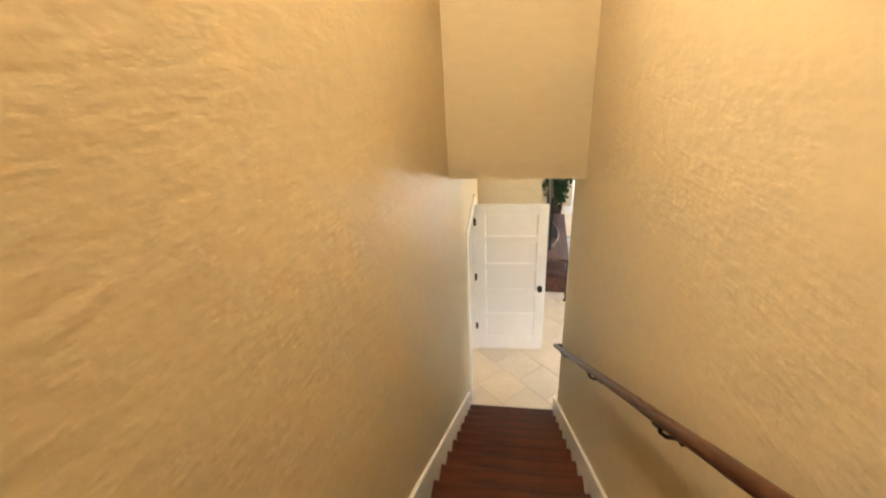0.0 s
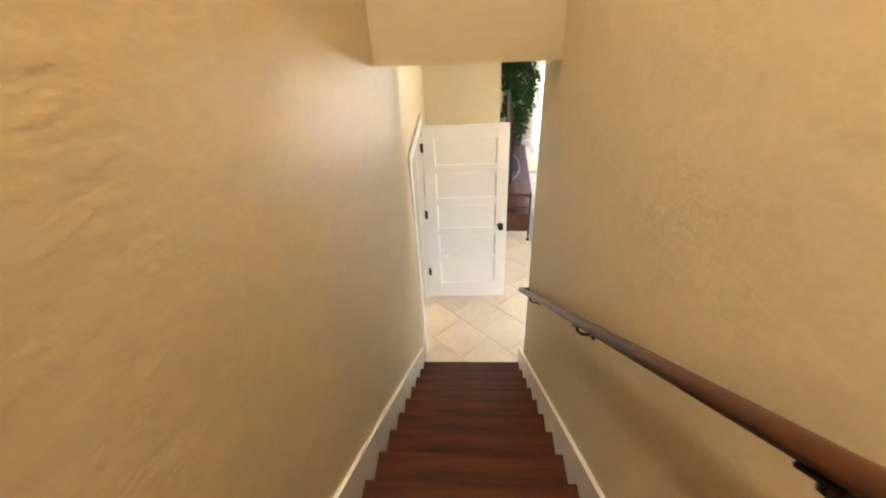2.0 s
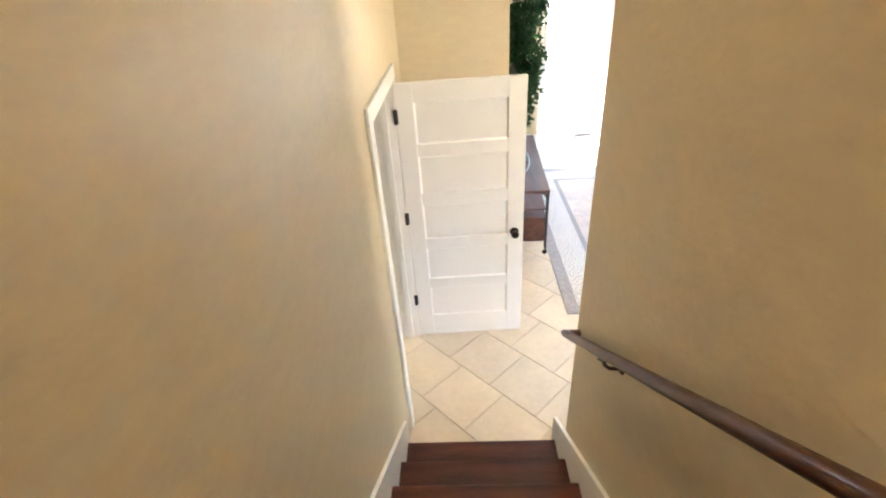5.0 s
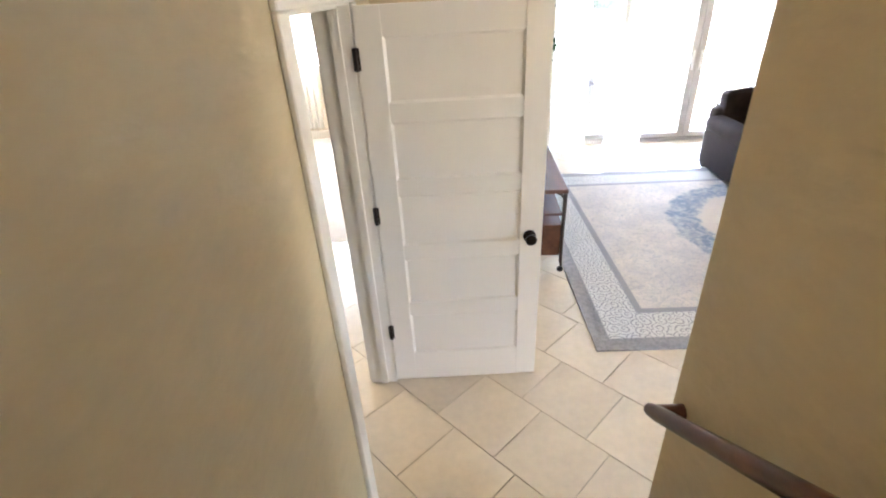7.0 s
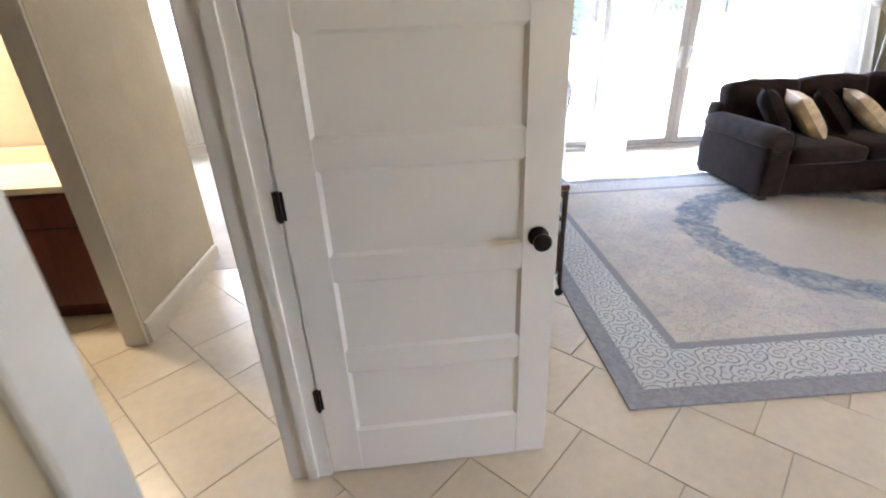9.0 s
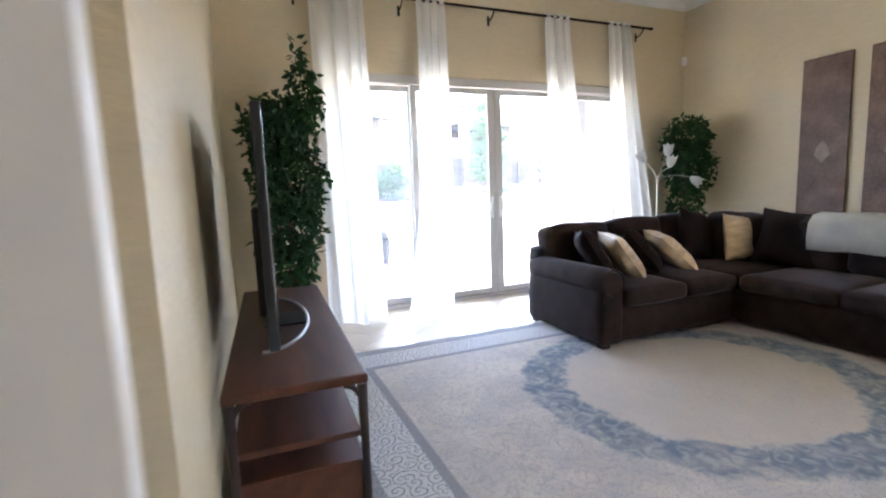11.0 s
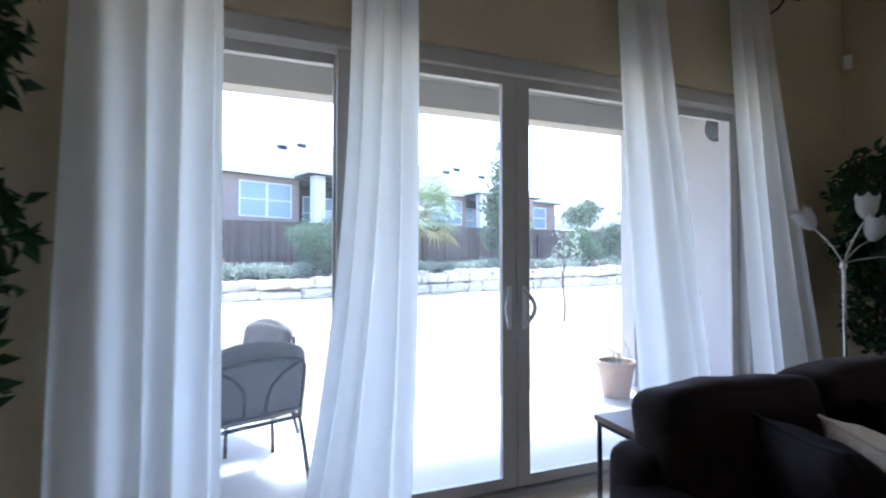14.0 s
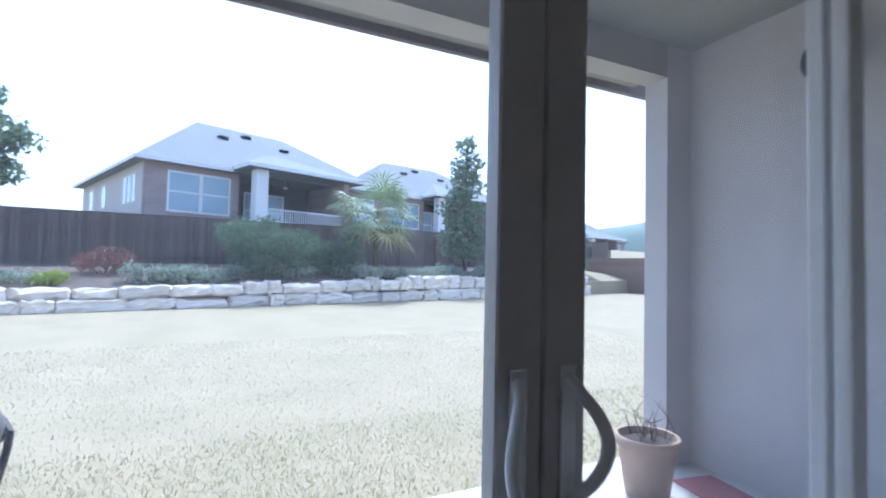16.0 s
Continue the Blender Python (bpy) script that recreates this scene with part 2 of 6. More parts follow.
BASE = [(0, 0), (-0.016, 0), (-0.016, 0.115), (-0.010, 0.13), (0, 0.135)]
CROWN = [(0, 0), (-0.012, 0), (-0.03, 0.03), (-0.075, 0.075), (-0.10, 0.088), (-0.10, 0.10), (0, 0.10)]
for a in ((XTV, YFAR, XTV, YBUMP), (SX0, YFAR, XTV, YFAR), (XRIGHT, YFAR, SX1, YFAR), (XRIGHT, -3.2, XRIGHT, YFAR)):
    moulding("baseboard", BASE, *a, 0, TRIM, "cream painted wooden baseboard along the wall")
moulding("baseboard", BASE, XTV, YBUMP, XL, YBUMP, 0, TRIM, "cream painted wooden baseboard along the wall")
for a in ((XTV, YFAR, XTV, YBUMP), (XRIGHT, YFAR, XTV, YFAR), (XRIGHT, -3.2, XRIGHT, YFAR)):
    moulding("crown_trim", CROWN, *a, H - 0.10, CEIL, "off-white crown moulding under the ceiling")

# ---------------------------------------------------------------- stairs
stairs = thing("stairs", "straight flight of dark red-brown wooden stairs between two walls", "stairs", kind="structure")
tread_bm = bmesh.new()
box(tread_bm, XL + 0.015, -GO, -0.03, XR - 0.015, 0.028, 0, 0.008, 2)
tread_me = mesh_of("tread", tread_bm, TREAD)
riser_bm = bmesh.new()
box(riser_bm, XL + 0.015, -0.02, -RISE, XR - 0.015, 0.0, -0.03)
riser_me = mesh_of("riser", riser_bm, TREAD)
for i in range(STEPS):
    for nm, me in (("tread", tread_me), ("riser", riser_me)):
        ob = new(nm, me)
        ob.parent = stairs
        ob.location = (0, -GO * i - 0.002 * (nm == "riser"), RISE * (i + 1) - (0.0005 if nm == "riser" else 0))


def skirt_board(name, x0, x1, label):
    """The white board beside the steps: a straight sloping top edge, a sawtooth foot on the treads."""
    bm = bmesh.new()
    rows = []
    for i in range(STEPS):
        z = RISE * (i + 1)
        rows += [(-GO * i + 0.028, z), (-GO * (i + 1) + 0.028, z)]
    top = [(-GO * (STEPS - 1) - 0.2, TOP + 0.135), (-GO * (STEPS - 1) + 0.02, TOP + 0.135), (0.06, 0.325), (0.10, 0.29), (0.10, 0.0), (0.03, 0.0)]
    poly = rows[:-1] + [(-GO * (STEPS - 1) - 0.2, TOP)] + top
    a = [bm.verts.new((x0, y, z)) for y, z in poly]
    b = [bm.verts.new((x1, y, z)) for y, z in poly]
    bm.faces.new(a)
    bm.faces.new(b[::-1])
    for k in range(len(poly)):
        bm.faces.new((a[k], b[k], b[(k + 1) % len(poly)], a[(k + 1) % len(poly)]))
    return structure(name, bm, TRIM, label, "trim")


skirt_board("trim_stair_left", XL, XL + 0.018, "cream painted skirting board stepped over the treads")
skirt_board("trim_stair_right", XR - 0.018, XR, "cream painted skirting board stepped over the treads")

# handrail
rail = thing("handrail", "round polished brown wooden handrail on dark wall brackets", "handrail")
slope = 0.713
RX, RY0, RZ0 = 0.395, -0.15, 1.185


def rail_z(y):
    return RZ0 - (y - RY0) * slope


part("bar", tube(bmesh.new(), [(RX, RY0 + 0.004, rail_z(RY0 + 0.004)), (RX, RY0 - 0.03, rail_z(RY0 - 0.03)), (RX, YTOP - 0.3, rail_z(YTOP - 0.3))], [0.016, 0.019, 0.019], 14), RAILW, rail, smooth=True)
part("return", tube(bmesh.new(), [(RX + 0.005, RY0 - 0.02, rail_z(RY0 - 0.02)), (XR - 0.001, RY0 - 0.02, rail_z(RY0 - 0.02))], 0.018, 12), RAILW, rail, smooth=True)
for y in (-0.67, -1.80, -2.78, -3.9):
    z = rail_z(y)
    bm = bmesh.new()
    tube(bm, [(RX, y, z - 0.022), (RX + 0.002, y, z - 0.045), (RX + 0.02, y, z - 0.062), (XR - 0.002, y, z - 0.068)], 0.0065, 8)
    lathe(bm, [(0.001, 0), (0.019, 0), (0.019, 0.004), (0.012, 0.009), (0.001, 0.009)], 14)
    vs = list(bm.verts)[-5 * 14:]
    bmesh.ops.transform(bm, verts=vs, matrix=pose(XR - 0.001, y, z - 0.068, 0, -90, 0))
    box(bm, RX - 0.014, y - 0.035, z - 0.027, RX + 0.014, y + 0.035, z - 0.021)
    vs = list(bm.verts)[-8:]
    bmesh.ops.rotate(bm, verts=vs, cent=(RX, y, z - 0.022), matrix=Matrix.Rotation(-math.atan(slope), 3, "X"))
    part("bracket", bm, BRONZE, rail, "dark bronze wall bracket", smooth=True)

# a lamp added out of view, high up, for the stairwell's warm light
fix = thing("ceiling_light", "unseen round glass ceiling light added high in the stairwell", "ceiling light", (-0.24, -2.5, 5.6))
part("base", lathe(bmesh.new(), [(0.001, 0.0), (0.17, 0.0), (0.17, -0.025), (0.001, -0.025)], 28), CHROME, fix, smooth=True)
GLOW = bpy.data.materials.new("lamp_glass")
GLOW.use_nodes = True
GLOW.node_tree.nodes["Principled BSDF"].inputs["Base Color"].default_value = (0.9, 0.88, 0.82, 1)
GLOW.node_tree.nodes["Principled BSDF"].inputs["Emission Color"].default_value = (1.0, 0.80, 0.52, 1)
GLOW.node_tree.nodes["Principled BSDF"].inputs["Emission Strength"].default_value = 3.0
part("shade", lathe(bmesh.new(), [(0.155, -0.026), (0.15, -0.05), (0.12, -0.075), (0.06, -0.092), (0.001, -0.095)][::-1], 28), GLOW, fix, smooth=True)
area("stair_lamp", (-0.24, -2.5, 5.48), (-0.24, -2.5, 0), 0.3, 0.3, STAIRW, (1.0, 0.86, 0.64))

# ---------------------------------------------------------------- the hall door
DY0, DY1 = 0.325, 1.20           # rough opening in the stair's left wall
JT = 0.02
frame1 = thing("door_frame", "white painted door frame with flat casings and dark strike hardware", "door frame", kind="structure")
part("jamb", boxes((XL - 0.146, DY0, 0, XL + 0.004, DY0 + JT, 2.07), (XL - 0.146, DY1 - JT, 0, XL + 0.004, DY1, 2.07)), TRIM, frame1)
part("head", boxes((XL - 0.146, DY0 + JT, 2.05, XL + 0.004, DY1 - JT, 2.07)), TRIM, frame1)
part("stop", boxes((XL - 0.085, DY0 + JT, 0, XL - 0.045, DY0 + JT + 0.012, 2.05), (XL - 0.085, DY1 - JT - 0.012, 0, XL - 0.045, DY1 - JT, 2.05), (XL - 0.085, DY0 + JT + 0.012, 2.038, XL - 0.045, DY1 - JT - 0.012, 2.05)), TRIM, frame1)
for sx in (XL, XL - 0.14):
    o = 0.02 if sx == XL else -0.02
    lo, hi = sorted((sx + (0.001 if o > 0 else -0.001), sx + o))
    bm = bmesh.new()
    box(bm, lo, DY0 - 0.08, 0, hi, DY0 + 0.008, 2.058, 0.004)
    box(bm, lo, DY1 - 0.008, 0, hi, DY1 + 0.08, 2.058, 0.004)
    box(bm, lo, DY0 - 0.08, 2.059, hi, DY1 + 0.08, 2.147, 0.004)
    part("casing", bm, TRIM, frame1)


def panel_door(bm, w, h, t, panels, stile, rails):
    """A door leaf in x 0..w, y 0..t, z 0..h: stiles, rails and sunken panels with a sloping edge on both faces."""
    box(bm, 0, 0, 0, stile, t, h, 0.002)
    box(bm, w - stile, 0, 0, w, t, h, 0.002)
    zs = [0.0]
    free = h - sum(rails)
    z = 0.0
    for i, r in enumerate(rails):
        box(bm, stile, 0, z, w - stile, t, z + r)
        if i < panels:
            p0, p1 = z + r, z + r + free / panels
            for s, y in ((1, 0.0), (-1, t)):
                d1, d2, ins = y + s * 0.009, y + s * 0.009, 0.011
                o = [(stile, p0), (w - stile, p0), (w - stile, p1), (stile, p1)]
                q = [(stile + ins, p0 + ins), (w - stile - ins, p0 + ins), (w - stile - ins, p1 - ins), (stile + ins, p1 - ins)]
                ov = [bm.verts.new((x, y + s * 0.0015, zz)) for x, zz in o]
                iv = [bm.verts.new((x, d1, zz)) for x, zz in q]
                for k in range(4):
                    bm.faces.new((ov[k], ov[(k + 1) % 4], iv[(k + 1) % 4], iv[k]))
                bm.faces.new(iv)
            z = p1
    return bm


door = thing("door_1", "open white five-panel interior door with black round knob", "door", (XL + 0.012, DY1 - 0.018, 0.015), 2.2, kind="structure")
part("leaf", panel_door(bmesh.new(), 0.83, 2.03, 0.035, 5, 0.115, [0.20, 0.085, 0.085, 0.085, 0.085, 0.12]), DOORW, door)
for s, y in ((-1, 0.0), (1, 0.035)):
    bm = bmesh.new()
    lathe(bm, [(0.001, 0.0), (0.033, 0.0), (0.033, 0.005), (0.026, 0.010), (0.012, 0.013), (0.011, 0.030), (0.020, 0.036), (0.028, 0.045), (0.029, 0.056), (0.023, 0.064), (0.001, 0.067)], 24)
    bmesh.ops.transform(bm, verts=bm.verts, matrix=pose(0.765, y, 0.938, 90 * -s, 0, 0))
    part("knob", bm, BRONZE, door, "round black door knob", smooth=True)
for z in (0.365, 1.095, 1.825):
    bm = bmesh.new()
    tube(bm, [(-0.004, -0.006, z - 0.048), (-0.004, -0.006, z + 0.048)], 0.0075, 10)
    box(bm, -0.003, -0.002, z - 0.045, 0.012, 0.0015, z + 0.045, 0.001)
    box(bm, -0.018, -0.0035, z - 0.045, -0.004, -0.001, z + 0.045, 0.001)
    part("hinge", bm, BRONZE, door, "black butt hinge", smooth=True)

# ---------------------------------------------------------------- hall, bathroom and bedroom seen past the door
CARPET = mat("carpet", (0.52, 0.49, 0.46), 0.95, var=0.08, scale=4, fine=220, bump=0.6, depth=0.006)
structure("wall_hall_stub", boxes((-1.735, 2.165, -0.1, -1.63, 3.10, 2.7)), HALLPAINT, "beige painted hall wall beside the bathroom door", "wall")
structure("wall_bathroom", boxes((-4.4, 2.165, -0.1, -2.55, 2.295, 2.7), (-2.55, 2.165, 2.06, -1.755, 2.295, 2.7)), HALLPAINT, "beige painted wall around the bathroom doorway", "wall")
structure("wall_hall_left", boxes((-4.54, -1.6, -0.1, -4.4, 6.95, 2.7)), HALLPAINT, "plain beige outer wall of the hall", "wall")
structure("wall_hall_back", boxes((-4.4, -1.74, -0.1, XL - 0.14, -1.6, 2.7)), HALLPAINT, "plain beige wall closing the hall", "wall")
structure("wall_bedroom_divider", boxes((-4.4, 3.10, -0.1, -1.63, 3.22, 2.7)), HALLPAINT, "plain beige wall between bathroom and bedroom", "wall")
structure("wall_bedroom", boxes((-4.4, 6.8, -0.1, -3.2, 6.95, 2.7), (-1.3, 6.8, -0.1, XL - 0.14, 6.95, 2.7), (-3.2, 6.8, -0.1, -1.3, 6.95, 1.14), (-3.2, 6.8, 2.45, -1.3, 6.95, 2.7)), HALLPAINT, "beige bedroom wall with a wide window", "wall")
structure("ceiling_hall", boxes((-4.54, -1.74, 2.7, XL - 0.14, 6.95, 2.8)), CEIL, "flat off-white hall ceiling", "ceiling")
structure("floor_bedroom", boxes((-4.4, 3.05, -0.12, XL - 0.14, 6.8, 0.004)), CARPET, "pale grey-beige bedroom carpet", "carpet")
moulding("baseboard", BASE, -1.63, 3.22, -1.63, 2.17, 0, TRIM, "white painted baseboard of the hall")
moulding("baseboard", BASE, -1.0, 6.8, -4.4, 6.8, 0.004, TRIM, "white painted baseboard under the bedroom window")
frame2 = thing("door_frame", "white painted bathroom door frame with a black strike plate", "door frame", kind="structure")
part("jamb", boxes((-1.755, 2.15, 0, -1.735, 2.31, 2.06)), TRIM, frame2)
part("casing", boxes((-1.735, 2.145, 0, -1.632, 2.163, 2.145), (-2.64, 2.145, 2.063, -1.736, 2.163, 2.145)), TRIM, frame2)
part("strike_plate", boxes((-1.7575, 2.205, 0.93, -1.7552, 2.245, 1.0)), BRONZE, frame2, "black strike plate")
VANITY = mat("vanity_wood", (0.13, 0.035, 0.022), 0.4, var=0.2, scale=4, fine=40, stretch=(4, 4, 0.6), bump=0.05)
COUNTER = mat("vanity_top", (0.78, 0.72, 0.60), 0.25, var=0.05, scale=8, fine=60, bump=0.02)
van = thing("bathroom_vanity", "dark red-brown wooden bathroom vanity with a cream top", "vanity", (-2.55, 2.42, 0))
part("body", boxes((-1.2, 0.06, 0.09, 0.62, 0.62, 0.82), (-1.2, 0.10, 0.0, 0.62, 0.60, 0.09)), VANITY, van)
for k in range(3):
    bm = bmesh.new()
    box(bm, -1.19 + 0.605 * k, 0.042, 0.11, -0.595 + 0.605 * k, 0.058, 0.60, 0.004)
    part("door", bm, VANITY, van)
    bm = bmesh.new()
    box(bm, -1.19 + 0.605 * k, 0.042, 0.615, -0.595 + 0.605 * k, 0.058, 0.80, 0.004)
    part("drawer", bm, VANITY, van)
bm = bmesh.new()
box(bm, -1.2, 0.02, 0.822, 0.64, 0.64, 0.86, 0.006, 2)
box(bm, -1.2, 0.62, 0.861, 0.64, 0.64, 0.96, 0.003)
part("countertop", bm, COUNTER, van, "cream stone top")
area("bathroom_lamp", (-2.9, 2.75, 2.66), (-2.9, 2.7, 0), 0.4, 0.2, 2.0, (1.0, 0.80, 0.50))

win = thing("window_1", "white framed bedroom window bright with daylight", "window", (-2.25, 6.86, 0), kind="structure")
part("window_frame", boxes((-0.95, 0, 1.14, 0.95, 0.05, 1.19), (-0.95, 0, 2.40, 0.95, 0.05, 2.45), (-0.95, 0, 1.19, -0.90, 0.05, 2.40), (0.90, 0, 1.19, 0.95, 0.05, 2.40), (-0.025, 0, 1.19, 0.025, 0.05, 2.40)), VINYL, win)
for x0, x1 in ((-0.90, -0.025), (0.025, 0.90)):
    pane = part("pane", boxes((x0, 0.022, 1.19, x1, 0.026, 2.40)), GLASS, win)
    pane.visible_shadow = False
part("window_sill", boxes((-1.0, -0.10, 1.115, 1.0, 0.0, 1.139)), TRIM, win)
area("bedroom_daylight", (-2.25, 6.80, 1.8), (-2.0, 0.0, 0.6), 1.8, 1.2, 5.5, (1.0, 0.96, 0.90))

# ---------------------------------------------------------------- the garden door
sl = thing("door_2", "wide four-panel white glass sliding door to the garden", "sliding door", (0, YFAR + 0.03, 0), kind="structure")
bm = bmesh.new()
box(bm, SX0, 0, 2.44, SX1, 0.13, SZ - 0.002, 0.004)
box(bm, SX0, 0, -0.01, SX1, 0.13, 0.035, 0.004)
box(bm, SX0 + 0.002, 0, 0.035, SX0 + 0.05, 0.13, 2.44, 0.004)
box(bm, SX1 - 0.05, 0, 0.035, SX1 - 0.002, 0.13, 2.44, 0.004)
part("door_frame", bm, VINYL, sl)
part("track", boxes((SX0 + 0.05, 0.035, 0.036, SX1 - 0.05, 0.045, 0.05), (SX0 + 0.05, 0.085, 0.036, SX1 - 0.05, 0.095, 0.05)), CHROME, sl)
XM = 3.227


def leaf(x0, x1, y0, s0, s1):
    """One glazed panel: its frame in one mesh, its glass as a pane."""
    bm = bmesh.new()
    z0, z1, d = 0.052, 2.43, 0.042
    box(bm, x0, y0, z0, x0 + s0, y0 + d, z1, 0.004)
    box(bm, x1 - s1, y0, z0, x1, y0 + d, z1, 0.004)
    box(bm, x0 + s0, y0, z0, x1 - s1, y0 + d, z0 + 0.065, 0.003)
    box(bm, x0 + s0, y0, z1 - 0.06, x1 - s1, y0 + d, z1, 0.003)
    f = part("panel", bm, VINYL, sl)
    g = part("pane", boxes((x0 + s0 - 0.004, y0 + 0.018, z0 + 0.06, x1 - s1 + 0.004, y0 + 0.024, z1 - 0.055)), GLASS, f)
    g.visible_shadow = False
    return f


leaf(SX0 + 0.05, 2.26, 0.075, 0.07, 0.07)
leaf(4.20, SX1 - 0.05, 0.075, 0.07, 0.07)
for s in (-1, 1):
    x0, x1 = (2.20, XM - 0.002) if s < 0 else (XM + 0.002, 4.26)
    f = leaf(x0, x1, 0.012, 0.088 if s > 0 else 0.07, 0.088 if s < 0 else 0.07)
    hx = XM + s * 0.05
    bm = bmesh.new()
    arc = [(hx + s * 0.002, 0.010, 0.975)] + [(hx + s * 0.042 * math.sin(math.pi * k / 12), 0.010 - 0.05 * math.sin(math.pi * k / 12) ** 0.6, 0.985 + 0.19 * k / 12) for k in range(1, 12)] + [(hx + s * 0.002, 0.010, 1.185)]
    tube(bm, arc, 0.0115, 10)
    box(bm, hx - 0.016, 0.006, 0.955, hx + 0.016, 0.0115, 1.205, 0.002)
    part("handle", bm, PULL, f, "pale metal bow handle", smooth=True)

# ---------------------------------------------------------------- curtains
CLOTH = mat("curtain_cloth", (0.82, 0.80, 0.76), 0.9, var=0.03, scale=8, fine=300, bump=0.25, depth=0.002, spec=0.1)
cn = CLOTH.node_tree
tl, mixs = cn.nodes.new("ShaderNodeBsdfTranslucent"), cn.nodes.new("ShaderNodeMixShader")
tl.inputs[0].default_value = (0.93, 0.93, 0.92, 1)
mixs.inputs[0].default_value = 0.58
cn.links.new(cn.nodes["Principled BSDF"].outputs[0], mixs.inputs[1])
cn.links.new(tl.outputs[0], mixs.inputs[2])
cn.links.new(mixs.outputs[0], cn.nodes["Material Output"].inputs[0])

RODY, RODZ = 5.665, 3.235


def curtain(top, foot, folds, seed, yfoot, flare=1.25):
    """A hanging length of cloth: pinched at the rod, swinging wider and into the room at its hem."""
    rng = random.Random(seed)
    th = thing("curtain", "long white translucent tab-top curtain hanging from the rod to the floor", "curtain", group="garden door curtains")
    nu, nv = folds * 14, 44
    ph = [rng.uniform(0, 6.3) for _ in range(4)]
    verts, faces = [], []
    for j in range(nv + 1):
        v = j / nv
        z = RODZ + 0.03 - v * (RODZ + 0.03 - 0.012)
        e = v ** flare
        a, b = top[0] + (foot[0] - top[0]) * e, top[1] + (foot[1] - top[1]) * e
        yc = RODY + (yfoot - RODY) * v ** 1.1
        amp = 0.030 + 0.040 * v
        for i in range(nu + 1):
            u = i / nu
            w = u + 0.05 * math.sin(5 * u + ph[0] + 1.6 * v) + 0.02 * math.sin(11 * u + ph[2] - 2.5 * v)
            f = math.sin(2 * math.pi * folds * w + ph[1] + 0.5 * math.sin(2.2 * v + ph[2]))
            f2 = math.sin(2 * math.pi * folds * 0.47 * w + ph[3] + 0.8 * v)
            x = a + (b - a) * u + 0.010 * math.cos(2 * math.pi * folds * w + ph[1])
            y = yc + amp * (0.72 * f + 0.42 * f2)
            zz = z
            if j == nv:
                zz += 0.010 * (1 + f2)
            if j >= nv - 1:
                y -= 0.02 * (j - nv + 2) * (0.6 + 0.4 * f)
            if j < 2:
                y = RODY + (y - RODY) * 0.6
            verts.append((x, y, zz))
    for j in range(nv):
        for i in range(nu):
            p = j * (nu + 1) + i
            faces.append((p, p + 1, p + nu + 2, p + nu + 1))
    me = bpy.data.meshes.new("cloth")
    me.from_pydata(verts, [], faces)
    me.materials.append(CLOTH)
    me.polygons.foreach_set("use_smooth", [True] * len(me.polygons))
    ob = new("cloth", me)
    ob.parent = th
    n = 4
    for k in range(n):
        x = top[0] + (top[1] - top[0]) * (k + 0.5) / n
        bm = bmesh.new()
        tube(bm, [(x, RODY + 0.020 * math.sin(t), RODZ + 0.020 * math.cos(t)) for t in (2 * math.pi * q / 12 for q in range(13))], 0.004, 6, False)
        bmesh.ops.scale(bm, verts=bm.verts, vec=(6, 1, 1), space=Matrix.Translation((-x, 0, 0)))
        part("tab", bm, CLOTH, th, smooth=True)
    return th


def bedroom_curtain(x0, x1, seed):
    th = thing("curtain", "sheer white curtain beside the bedroom window", "curtain", group="bedroom curtains")
    bm = bmesh.new()
    rows = []
    for j in range(13):
        z = 2.5 - 2.3 * j / 12
        rows.append([bm.verts.new((x0 + (x1 - x0) * i / 40, 6.66 + 0.035 * math.sin(i * 0.95 + seed + 0.4 * math.sin(j * 0.5)), z)) for i in range(41)])
    for a, b in zip(rows, rows[1:]):
        for i in range(40):
            bm.faces.new((a[i], a[i + 1], b[i + 1], b[i]))
    part("cloth", bm, CLOTH, th, smooth=True)


bedroom_curtain(-2.75, -2.15, 1.0)
bedroom_curtain(-3.35, -2.95, 4.0)
curtain((1.16, 1.69), (1.15, 1.72), 4, 3, 5.47)
curtain((2.25, 2.56), (1.95, 2.47), 3, 5, 5.50, 2.6)
curtain((3.81, 4.16), (3.83, 4.54), 3, 8, 5.52)
curtain((4.74, 5.08), (4.80, 5.48), 3, 11, 5.52)

rod = thing("curtain_rod", "thin dark bronze curtain rod on wall brackets", "curtain rod")
bm = tube(bmesh.new(), [(0.95, RODY, RODZ), (5.42, RODY, RODZ)], 0.013, 12)
part("pole", bm, BRONZE, rod, smooth=True)
for x in (0.94, 5.425):
    part("finial", tube(bmesh.new(), [(x - 0.02, RODY, RODZ), (x + 0.02, RODY, RODZ)], 0.018, 12), BRONZE, rod, smooth=True)
for x in (1.05, 2.10, 3.15, 5.30):
    bm = tube(bmesh.new(), [(x, RODY, RODZ - 0.008), (x, RODY + 0.01, RODZ - 0.03), (x, RODY + 0.05, RODZ - 0.07), (x, YFAR - 0.002, RODZ - 0.085)], 0.007, 8)
    box(bm, x - 0.012, YFAR - 0.008, RODZ - 0.13, x + 0.012, YFAR - 0.001, RODZ - 0.03)
    part("bracket", bm, BRONZE, rod, smooth=True)

